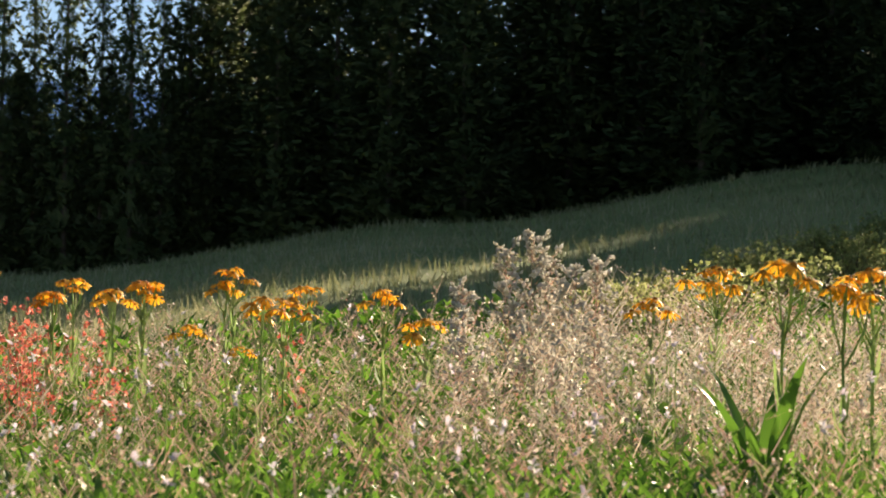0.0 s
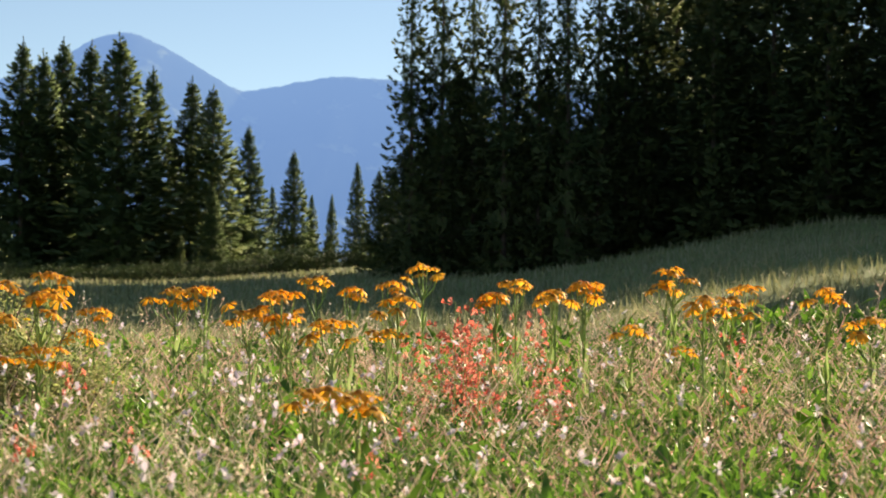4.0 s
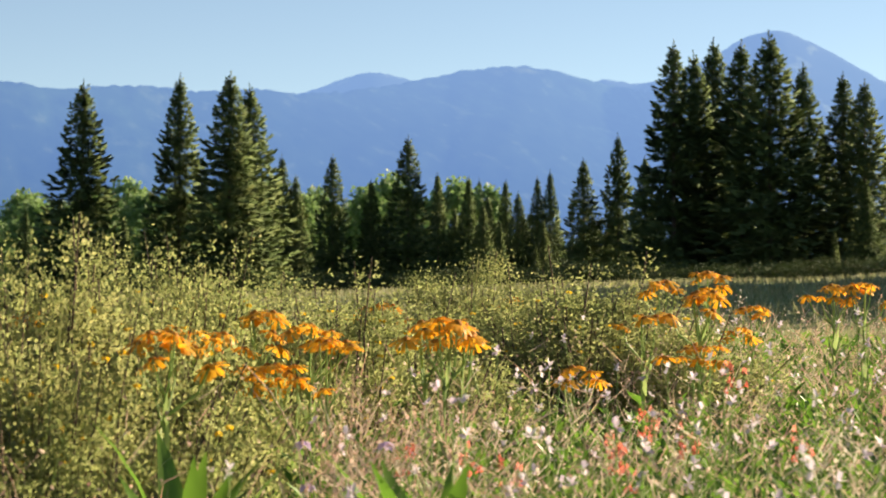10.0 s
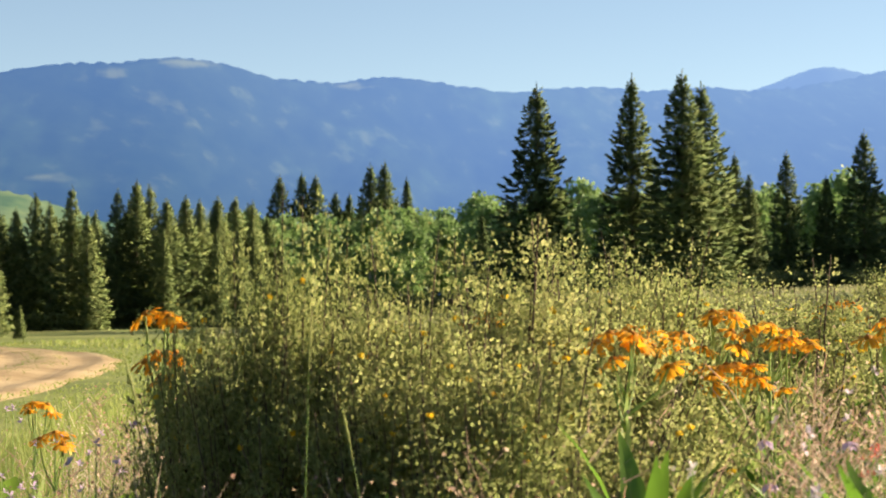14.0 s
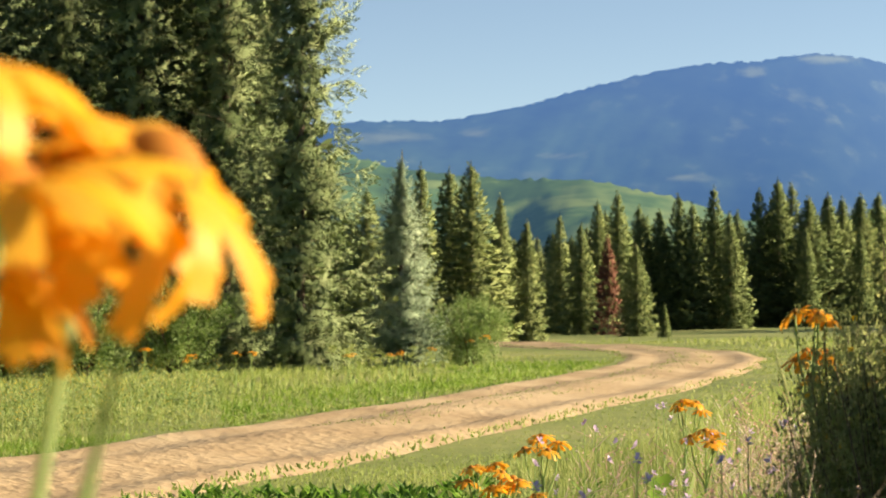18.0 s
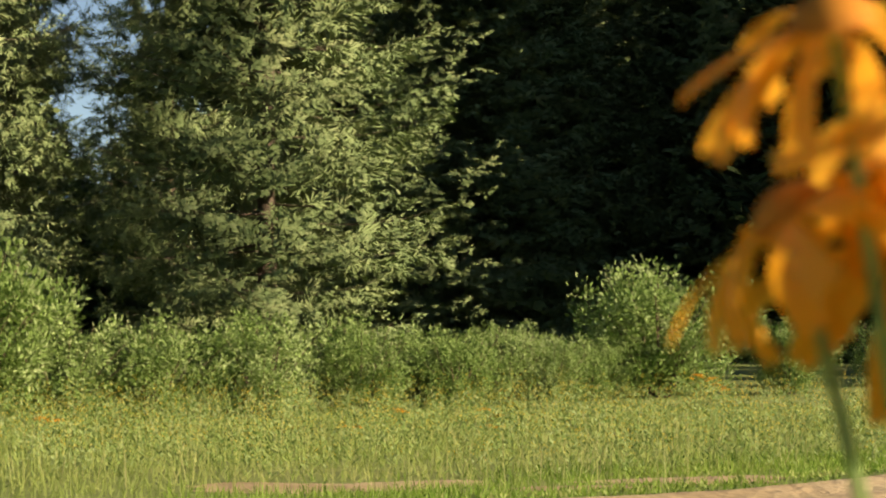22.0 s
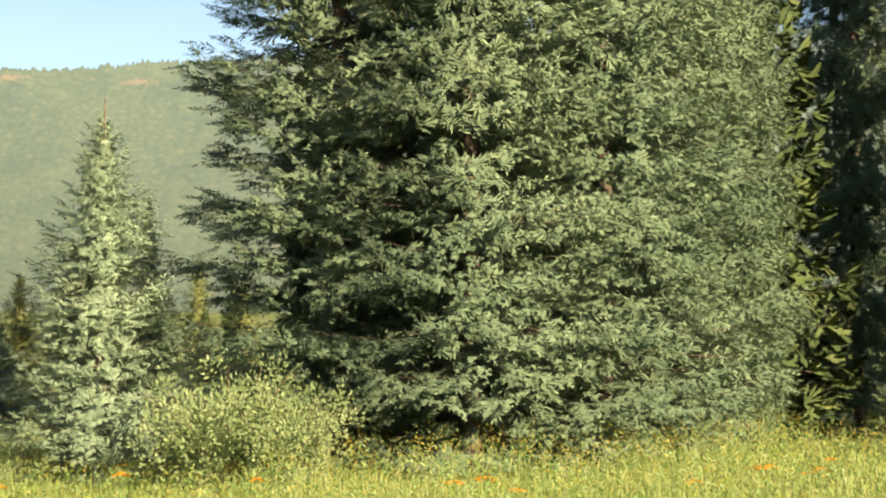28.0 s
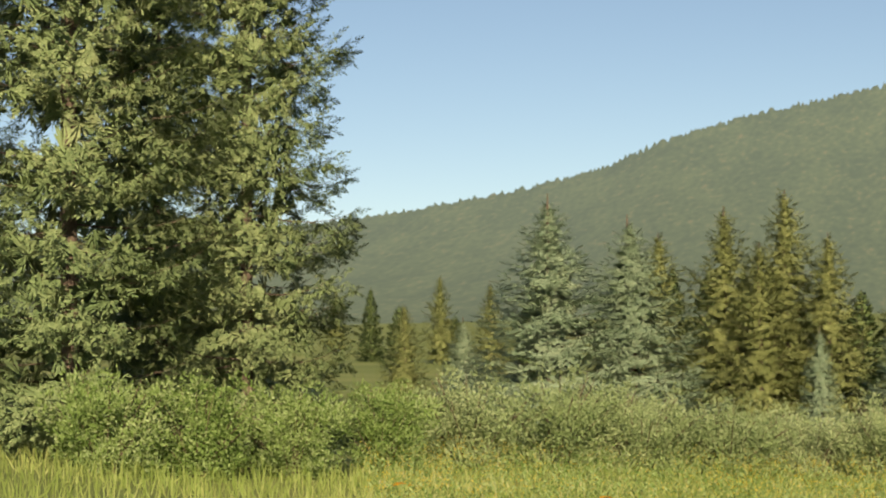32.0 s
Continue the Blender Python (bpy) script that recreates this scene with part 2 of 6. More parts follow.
class Soup:
    """Gathers many small pieces into one array of triangles."""

    def __init__(self):
        self.v, self.f, self.n = [], [], 0

    def add(self, v, f):
        v = np.asarray(v, float).reshape(-1, 3)
        self.v.append(v)
        self.f.append(np.asarray(f, np.int64) + self.n)
        self.n += len(v)

    def scatter(self, tv, tf, pos, rot, scale=1.0):
        """Copies of a small shape at places, with turns (n, 3, 3) and sizes."""
        pos = np.asarray(pos, float).reshape(-1, 3)
        if not len(pos):
            return
        tv, tf = np.asarray(tv, float), np.asarray(tf, np.int64)
        s = np.broadcast_to(np.asarray(scale, float).reshape(-1, 1) if np.ndim(scale) < 2 else np.asarray(scale, float), (len(pos), 3))
        v = np.einsum("nij,nkj->nki", rot, tv[None] * s[:, None, :]) + pos[:, None, :]
        f = tf[None] + (np.arange(len(pos)) * len(tv))[:, None, None]
        self.add(v.reshape(-1, 3), f.reshape(-1, tf.shape[1]))

    def tube(self, pts, radii, sides=6):
        pts, radii = np.asarray(pts, float), np.asarray(radii, float)
        d = np.gradient(pts, axis=0)
        rot = turns(d, np.zeros(len(d)))
        a = np.arange(sides) * 2 * np.pi / sides
        ring = np.stack([np.cos(a), np.sin(a), 0 * a], -1)
        v = np.einsum("nij,kj->nki", rot, ring) * radii[:, None, None] + pts[:, None, :]
        f = []
        for i in range(len(pts) - 1):
            for k in range(sides):
                p, q = i * sides + k, i * sides + (k + 1) % sides
                f += [(p, q, q + sides), (p, q + sides, p + sides)]
        self.add(v, f)

    def mesh(self, name, material, smooth=False):
        return mesh_from(name, np.concatenate(self.v), np.concatenate(self.f), material, smooth)


def turns(d, roll):
    """Turns that lay the local z along d, with a roll about it."""
    d = np.asarray(d, float)
    d = d / (np.linalg.norm(d, axis=-1, keepdims=True) + 1e-9)
    ref = np.where(np.abs(d[:, 2:3]) > 0.95, [[0.0, 1.0, 0.0]], [[0.0, 0.0, 1.0]])
    x = np.cross(ref, d)
    x /= np.linalg.norm(x, axis=-1, keepdims=True) + 1e-9
    y = np.cross(d, x)
    c, s = np.cos(roll)[:, None], np.sin(roll)[:, None]
    return np.stack([c * x + s * y, c * y - s * x, d], -1)


def leaning(rng, n, lean):
    a = rng.uniform(0, 2 * np.pi, n)
    t = np.abs(rng.normal(0, lean, n))
    return np.stack([np.sin(t) * np.cos(a), np.sin(t) * np.sin(a), np.cos(t)], -1)


BLADE_V = [(-0.5, 0, 0), (0.5, 0, 0), (-0.42, 0.04, 0.45), (0.42, 0.04, 0.45), (0, 0.2, 1.0)]
BLADE_F = [(0, 1, 3), (0, 3, 2), (2, 3, 4)]
LEAF_V = [(0, 0, 0), (0.5, 0.12, 0.42), (0, 0.02, 1.0), (-0.5, 0.12, 0.42)]
LEAF_F = [(0, 1, 2), (0, 2, 3)]


def burst(shoots, half, length, seed, flat=0.55, wide=0.95):
    """A twig end: slim shoots fanning out of one point, flattened a little, longest along the middle."""
    rng = np.random.default_rng(seed)
    v, f = [np.zeros(3)], []
    for k in range(shoots):
        u = k / (shoots - 1)
        base = np.array([0, 0, 0.02 + 0.55 * u])
        th, ph = (wide - (wide - 0.25) * u) * rng.uniform(0.8, 1.2), k * 2.4 + rng.uniform(-0.5, 0.5)
        d = np.array([math.sin(th) * math.cos(ph), math.sin(th) * math.sin(ph) * flat, math.cos(th)])
        d /= np.linalg.norm(d)
        w = np.cross(d, np.array([rng.normal(), 1.0 - flat + rng.normal(), rng.normal()]))
        w *= half / np.linalg.norm(w)
        ln = length * rng.uniform(0.85, 1.2)
        b = len(v)
        v += [base + d * ln * 0.6 + w, base + d * ln, base + d * ln * 0.6 - w]
        f += [(0, b, b + 1), (0, b + 1, b + 2)]
    return np.array(v), f


FINE, COARSE = burst(18, 0.037, 0.42, 1, 0.85, 1.35), burst(8, 0.1, 0.55, 2)
BROAD = burst(18, 0.055, 0.6, 3, 0.9, 1.5)


def spray_of(seed, fingers=16, half=0.036, length=0.36):
    """A spruce bough's end: thick needled fingers to both sides of a twig, the side ones drooping, a few hanging."""
    rng = np.random.default_rng(seed)
    v, f = [], []
    for k in range(fingers + 4):
        u = k / (fingers - 1) if k < fingers else rng.uniform(0.1, 0.7)
        base = np.array([0.0, -0.08 * u * u, 0.9 * u])
        if k < fingers:
            s = 1 if k % 2 else -1
            d = np.array([s * (0.95 - 0.75 * u) + rng.normal(0, 0.12), -0.14 + rng.normal(0, 0.22), 0.62 + 0.4 * u])
            ln = length * (1.05 - 0.35 * u) * rng.uniform(0.8, 1.2)
        else:
            d = np.array([rng.normal(0, 0.4), -1.0, 0.3 + rng.normal(0, 0.3)])
            ln = length * rng.uniform(0.6, 1.0)
        d /= np.linalg.norm(d)
        w = np.cross(d, rng.normal(0, 1, 3) + [0, 1.2, 0])
        w *= half * rng.uniform(0.8, 1.2) / np.linalg.norm(w)
        b = len(v)
        v += [base, base + d * ln * 0.55 + w, base + d * ln, base + d * ln * 0.55 - w]
        f += [(b, b + 1, b + 2), (b, b + 2, b + 3)]
    return np.array(v), f


SPRAY = spray_of(4)
POD_V = [(0, 0, 0), (0.3, 0, 0.5), (-0.15, 0.26, 0.5), (-0.15, -0.26, 0.5), (0, 0, 1)]
POD_F = [(0, 1, 2), (0, 2, 3), (0, 3, 1), (4, 2, 1), (4, 3, 2), (4, 1, 3)]

# ---- ground ----
az_ring = np.concatenate([np.arange(-180, -30, 5.0), np.arange(-30, 170, 0.8), np.arange(170, 180, 5.0)])
r_ring = np.concatenate([[0.002], np.geomspace(0.6, 4900, 110)])
GA, GR = np.meshgrid(az_ring, r_ring, indexing="ij")
gv = spot(GA, GR)
na, nr = GA.shape
gi = np.arange(na * nr).reshape(na, nr)
gj = np.roll(gi, -1, axis=0)
gf = np.stack([gi[:, :-1], gi[:, 1:], gj[:, 1:], gj[:, :-1]], -1).reshape(-1, 4)[:, ::-1]
M_SOIL = solid_material("meadow_ground", [(0.2, (0.12, 0.155, 0.042)), (0.5, (0.19, 0.225, 0.066)), (0.8, (0.28, 0.28, 0.105))], 0.25, 0.95, 0.5, 30.0)
ground = tagged(new("ground", mesh_from("ground", gv.reshape(-1, 3), gf, M_SOIL, True)), "rolling mountain meadow ground with short green and dry grass", "ground", kind="structure")

ROAD_AZ = (140, 120, 100, 85, 74.5, 68, 64.5, 60, 57, 54.5, 52, 50.3, 49.7, 50.3, 52.5, 56)
ROAD_R = (13, 11.5, 10.5, 11.5, 13.6, 16, 17.7, 21, 24.5, 28.5, 34, 42, 50, 58, 66, 74)
rs = np.linspace(0, len(ROAD_AZ) - 1, 240)
road_az = np.interp(rs, range(len(ROAD_AZ)), ROAD_AZ)
road_r = np.interp(rs, range(len(ROAD_R)), ROAD_R)
kern = np.ones(17) / 17
road_az[8:-8] = np.convolve(road_az, kern, "valid")
road_r[8:-8] = np.convolve(road_r, kern, "valid")
ROAD_LINE = spot(road_az, road_r)[:, :2]


def road_gap(xy):
    """Distance from the middle of the road."""
    return np.sqrt(((xy[:, None, :] - ROAD_LINE[None, :, :]) ** 2).sum(-1)).min(1)


def polar(xy):
    return np.degrees(np.arctan2(-xy[..., 0], xy[..., 1])), np.hypot(xy[..., 0], xy[..., 1])


rd = np.gradient(ROAD_LINE, axis=0)
rd /= np.linalg.norm(rd, axis=1, keepdims=True)
side = np.stack([-rd[:, 1], rd[:, 0]], -1)
across = np.linspace(-1.75, 1.75, 29)
rng = np.random.default_rng(5)
rxy = ROAD_LINE[:, None, :] + side[:, None, :] * across[None, :, None]
edge = np.clip((np.abs(across) - 1.3) / 0.45, 0, 1)
rut = -0.04 * np.exp(-((np.abs(across) - 0.78) / 0.3) ** 2) + 0.03 * np.exp(-(across / 0.3) ** 2)
wob = rng.normal(0, 1, (len(ROAD_LINE), len(across)))
for k in range(2):
    wob = (wob + np.roll(wob, 1, 0) + np.roll(wob, -1, 0) + np.roll(wob, 1, 1) + np.roll(wob, -1, 1)) / 5
rz = land(*polar(rxy)) + 0.07 + rut[None, :] + wob * 0.01 - edge[None, :] * 0.12
rv = np.concatenate([rxy, rz[..., None]], -1)
ri = np.arange(rv.shape[0] * rv.shape[1]).reshape(rv.shape[:2])
rf = np.stack([ri[:-1, :-1], ri[:-1, 1:], ri[1:, 1:], ri[1:, :-1]], -1).reshape(-1, 4)
M_DIRT = solid_material("dirt_road", [(0.15, (0.21, 0.145, 0.08)), (0.42, (0.38, 0.275, 0.155)), (0.7, (0.48, 0.365, 0.22)), (0.95, (0.3, 0.26, 0.12))], 0.7, 0.95, 0.8, 12.0)
road = tagged(new("road", mesh_from("road", rv.reshape(-1, 3), rf, M_DIRT, True)), "pale brown dirt two-track road with worn ruts", "dirt road", kind="structure")


# ---- where things stand: azimuth and elevation of crests and tree tops, distance, breadth ----
RIDGE_WEST = [
    (13.20, 7.03), (14.21, 7.07), (15.50, 6.82), (16.60, 6.63), (17.58, 7.20), (18.76, 7.84), (19.42, 8.10), (20.22, 7.97),
    (21.10, 7.45), (22.41, 6.88), (23.00, 6.76), (23.43, 6.80), (24.00, 6.92), (24.60, 6.60), (28.20, 6.40),
    (28.90, 6.86), (29.40, 7.0), (29.86, 7.08), (30.40, 7.0), (30.88, 6.82), (31.60, 6.56), (32.60, 6.3), (34.0, 6.0),
]
RIDGE_MID = [
    (22.41, 6.50), (23.43, 6.68), (24.44, 6.90), (25.30, 7.14), (26.18, 7.26), (27.47, 7.13), (28.60, 6.90), (29.60, 6.72),
    (31.00, 6.55), (32.04, 6.50), (32.90, 6.63), (34.48, 6.52), (35.17, 6.62), (36.49, 6.67),
    (38.11, 6.52), (39.57, 6.77), (41.32, 6.94), (42.63, 6.78), (44.37, 6.93),
    (45.24, 7.22), (46.52, 7.44), (47.97, 7.25), (49.59, 7.22), (51.20, 6.95),
    (52.66, 6.61), (54.25, 6.18), (56.12, 5.83), (57.27, 5.84), (58.97, 5.79),
]
RIDGE_EAST = [
    (108.37, 7.83), (110.35, 8.14), (111.81, 8.32), (128.97, 7.52), (130.86, 7.42),
    (132.87, 7.22), (134.72, 7.19), (137.37, 7.03), (139.98, 6.47), (142.57, 5.94),
    (144.27, 5.45), (145.46, 4.91), (147.51, 4.37), (150.27, 3.87), (151.57, 3.66),
]
FOOTHILL = [
    (48.11, 3.09), (49.84, 3.66), (51.84, 4.15), (48.76, 3.28), (50.19, 3.80),
    (52.37, 4.29), (54.56, 4.31), (57.49, 4.59), (58.95, 5.03),
]
GROVE_TREES = [
    (13.54, 4.95, 120, .8), (14.19, 4.08, 150, .7), (14.71, 4.08, 150, .8), (15.18, 5.21, 145, .9), (15.73, 4.29, 150, .8),
    (16.35, 5.85, 140, .9), (17.28, 6.84, 130, 1.1), (17.82, 7.05, 132, 1.1), (18.82, 7.29, 135, 1), (19.68, 8.12, 128, 1.25),
    (20.40, 7.90, 134, 1.2), (21.10, 7.96, 138, 1), (21.61, 7.64, 136, 1), (22.13, 7.92, 132, 1.15), (18.06, 3.04, 125, .8),
    (17.27, 4.29, 122, 1), (18.75, 2.38, 120, 1),
]
GROVE_EDGE = [
    (22.87, 4.96, 140, .9), (23.56, 5.53, 150, 1), (24.45, 4.90, 150, 1), (25.31, 4.59, 165, .8), (25.64, 4.44, 165, .8),
    (26.14, 4.04, 165, .9), (26.46, 4.37, 170, .8), (26.85, 3.67, 170, .9), (27.63, 3.37, 170, .9), (28.21, 4.51, 230, .8),
    (27.43, 4.41, 230, .8), (27.14, 4.36, 230, .8), (28.24, 4.51, 230, .8), (27.43, 4.44, 230, .8), (27.64, 3.27, 165, .9),
    (26.92, 3.93, 175, .8),
]
SPRUCE_TRIO = [
    (37.33, 6.82, 100, 1.1), (34.88, 7.03, 102, 1), (33.59, 7.12, 98, 1.1), (33.09, 6.80, 100, 1.1), (32.25, 4.98, 115, .9),
    (31.89, 4.46, 115, .9), (30.94, 4.99, 120, .9), (29.94, 4.37, 120, .9), (28.99, 5.49, 120, 1), (28.21, 4.50, 160, .7),
    (27.42, 4.42, 160, .8), (38.76, 3.46, 115, .9), (36.28, 3.39, 115, .8),
]
FAR_ROW = [
    (44.00, 4.46, 170, 1), (43.42, 4.53, 170, 1), (43.06, 4.46, 170, 1), (42.55, 4.03, 165, 1), (42.19, 3.99, 165, .9),
    (41.65, 4.75, 170, 1), (41.28, 4.81, 168, 1), (40.71, 4.40, 170, .8), (47.64, 4.23, 150, 1), (46.86, 3.78, 145, 1),
    (46.43, 3.85, 148, 1), (46.07, 3.64, 148, 1), (45.65, 3.76, 148, 1), (45.15, 3.87, 150, 1), (44.79, 3.70, 150, 1),
]
FIELD_ROW = [
    (56.83, 4.81, 75, .8), (56.10, 4.70, 80, 1.1), (55.54, 4.83, 76, 1.1), (54.78, 3.99, 84, .8), (54.10, 3.33, 78, .9),
    (53.25, 3.47, 95, .8), (52.71, 3.20, 92, .9), (52.27, 3.82, 96, .9), (51.75, 4.04, 98, .9), (51.21, 3.67, 100, .9),
    (50.70, 3.59, 100, .9), (50.19, 3.95, 100, .9), (49.83, 3.72, 100, .9), (49.29, 4.15, 102, .9), (48.90, 3.47, 100, .9),
    (48.14, 4.06, 105, .9), (47.65, 4.32, 105, 1), (47.31, 4.19, 108, .9), (46.89, 3.83, 104, 1.2),
]
FIELD_ROW_B = [
    (51.29, 2.65, 85, 1), (50.58, 1.12, 82, 1), (46.39, 3.92, 108, 1), (46.04, 3.81, 110, 1), (45.61, 3.73, 112, 1),
    (45.57, 3.89, 112, 1), (45.13, 3.88, 114, 1), (44.69, 3.81, 116, 1), (58.22, 4.15, 90, 1),
]
NEAR_WEST = [
    (59.94, 18.73, 46, .48), (61.85, 20.02, 50, .5), (64.05, 19.29, 50, .55), (66.07, 18.54, 54, .55), (67.93, 19.23, 50, .6),
    (57.34, 5.14, 48, 1.15), (61.05, 17.36, 54, .5),
]
DARK_GAP = [
    (75.69, 15.95, 66, .8), (77.87, 15.19, 67, .8), (80.02, 15.51, 66, .8), (81.85, 15.96, 66, .8), (80.53, 15.31, 68, .8),
    (79.24, 15.21, 66, .8), (74.2, 15.6, 66, .8),
]
NEAR_NORTH = [
    (87.4, 21.40, 36, .9), (88.3, 20.13, 62, .6), (93.9, 18.78, 38, .42), (95.10, 19.81, 36, .6), (97.30, 20.67, 37, .7),
    (100.05, 19.89, 35, .75), (105.2, 17.28, 32.2, .7), (83.29, 18.65, 64, .9), (80.81, 18.53, 65, .9), (102.19, 19.76, 37, .6), (89.9, 20.0, 46, .48),
]
NEAR_NORTH_PINES = [
    (109.74, 5.91, 98, .7), (109.03, 6.42, 102, .7),
]
NEAR_EAST = [
    (112.8, 18.83, 38.5, .55), (116.0, 18.83, 33, .35), (117.4, 16.08, 31, .6), (119.22, 18.80, 27, .8), (122.63, 18.18, 26, .8),
    (126.03, 18.04, 27.5, .85), (117.8, 15.99, 30, .65), (132.11, 6.52, 27, 1.45), (130.92, 4.25, 30, .8),
]
MEADOW_EDGE = [
    (147.14, 4.22, 36, 1.1), (145.03, 3.65, 37, 1.1), (149.34, 1.06, 40, .9), (140.24, 0.72, 35, .7), (136.86, 3.51, 42, .8),
    (134.96, 1.45, 40, .8), (137.89, 2.37, 44, .8), (138.19, -0.35, 38, .7), (136.89, -0.65, 38, .7),
]
LODGEPOLES = [
    (142.61, 3.82, 46, 1), (141.07, 4.23, 47, 1), (139.99, 3.10, 46, 1), (141.74, 2.89, 45, .9), (134.17, 2.09, 46, 1),
    (144.30, 3.18, 50, 1), (150.86, 1.41, 48, .9), (138.11, 2.22, 47, .8),
]
LAST_TREES = [
    (154.9, 31.0, 23, .85), (159.4, 37.5, 21.5, .95), (164.2, 36.0, 23.5, 1.0), (157.2, 30.0, 26, .8),
]
SNEEZE_A = [
    (-8.63, 2.86, 5), (-10.13, 2.29, 5), (-10.90, 2.65, 5.2), (-5.32, 1.82, 6.5), (-6.98, 2.63, 7),
    (5.40, 2.40, 9), (4.66, 1.74, 6.5), (9.42, 2.04, 10), (8.49, 1.80, 8), (7.70, 2.01, 9),
    (6.46, 0.93, 8), (1.53, 1.94, 7), (0.43, 1.18, 7), (5.22, 0.36, 9), (9.98, 1.73, 8),
    (3.50, 1.94, 9), (-7.05, 2.13, 8), (4.08, 1.69, 6.8), (5.61, 2.06, 9),
]
SNEEZE_B = [
    (21.34, 2.14, 8), (21.49, 1.70, 6), (22.43, 1.93, 7), (22.93, 1.11, 6),
    (21.55, 0.36, 6), (14.32, -0.56, 4.3), (13.45, -0.65, 4.4), (18.13, 1.81, 8), (17.40, 1.83, 8),
    (15.43, 1.77, 7), (15.28, 1.16, 7), (14.11, 1.05, 6.5), (14.55, 2.09, 9), (13.68, 1.83, 8.5),
    (12.66, 1.98, 9), (12.44, 1.64, 8), (11.82, 2.45, 10), (9.42, 2.05, 9), (9.92, 1.73, 8),
    (8.42, 1.85, 7.5), (7.64, 2.02, 9), (26.25, 1.44, 9), (20.46, 0.73, 7),
]
SNEEZE_C = [
    (16.23, 1.27, 7), (12.73, 0.76, 8), (20.17, 1.24, 8), (34.39, 0.73, 5), (34.99, 0.78, 5.2),
    (33.78, 0.67, 5.1), (33.27, -0.22, 4.9), (32.29, -0.13, 5), (31.83, -0.46, 4.9), (31.04, 0.54, 5),
    (31.48, 0.89, 5.2), (28.04, 1.08, 4.6), (28.51, 1.00, 4.8), (27.63, 0.96, 4.7), (24.68, -0.19, 5.2),
    (46.98, 1.27, 4.7), (46.73, 0.24, 4.8), (37.38, -0.48, 5), (39.88, -3.33, 4.5), (42.63, -1.50, 5),
    (29.67, 1.36, 7),
]
SNEEZE_D = [
    (53.73, -1.96, 5.5), (55.07, -2.64, 5), (54.61, -3.18, 5.1), (50.10, -1.16, 7), (49.60, -1.86, 6),
    (53.74, -3.77, 4.8), (32.78, 1.19, 5.5), (38.47, 1.20, 5), (35.13, 0.75, 4.2),
]
SNEEZE_FAR = [
    (64.03, 0.12, 38), (62.59, -0.06, 30), (61.51, 0.01, 32), (58.38, -0.02, 35), (57.65, 0.03, 36),
    (57.00, 0.09, 38), (55.39, 0.37, 42), (76.23, -0.54, 28), (75.72, -0.80, 26), (83.77, -1.43, 24),
    (85.08, -1.83, 22), (81.34, -1.46, 24), (81.70, -1.87, 22), (97.20, -2.53, 19), (93.01, -1.63, 23),
    (97.12, -2.57, 19), (92.75, -1.65, 23), (104.93, -3.18, 17),
]
SNEEZE_FAR_B = [
    (131.91, -2.89, 18), (128.25, -3.03, 18), (123.16, -3.21, 17), (121.49, -3.30, 17), (116.93, -3.04, 18),
    (115.14, -2.78, 19), (113.86, -2.81, 19), (112.94, -2.52, 20), (122.21, -3.10, 17), (115.05, -2.81, 19),
    (113.89, -2.86, 19), (111.63, -1.88, 22), (108.79, -2.88, 18), (104.75, -3.22, 17), (150.73, -3.00, 17),
    (145.60, -3.50, 16), (142.11, -3.54, 16), (137.84, -3.51, 16), (134.47, -3.18, 17),
]
NEAR_HEADS = [
    (73.27, 7.70, 0.905), (68.47, 6.58, 0.885), (63.17, 4.40, 0.924), (74.24, 3.06, 0.935), (69.16, 3.70, 0.975),
    (67.03, 3.66, 0.865), (71.04, 5.17, 0.995), (64.79, 4.36, 0.975), (68.12, 1.74, 0.945), (71.74, 2.31, 0.975),
]
NEAR_FOOT = [
    (69.13, -5.28, .85),
]
GILIA = [
    (11.44, 0.91, 7.8), (11.02, 1.43, 7.7), (10.65, 1.50, 7.8), (10.39, 1.22, 7.6), (10.71, 0.34, 7.5),
    (8.63, -0.07, 7.2), (8.38, -0.22, 7.1), (3.87, 1.22, 8), (8.91, 1.38, 9), (10.12, -0.52, 6.5),
    (11.72, 0.01, 8), (9.99, 0.31, 8), (12.15, 0.88, 9), (9.71, 1.04, 9), (10.88, 0.75, 8),
    (10.66, 0.47, 7.5),
]
PAINTBRUSH = [
    (20.74, -0.26, 5), (22.91, -1.36, 4.4), (21.82, -1.76, 4.2), (23.69, -2.20, 4), (23.70, -1.80, 4.1),
    (26.34, -2.52, 3.8), (18.98, -1.85, 4.2), (23.40, -2.66, 3.8), (22.81, -1.41, 4.3), (23.61, -2.25, 4),
    (21.79, -1.81, 4.2), (20.56, -0.20, 5.2), (27.40, -2.28, 4), (28.99, -2.27, 3.9), (13.11, -2.35, 4.5),
    (13.04, -2.32, 4.2), (12.22, -1.44, 5),
]
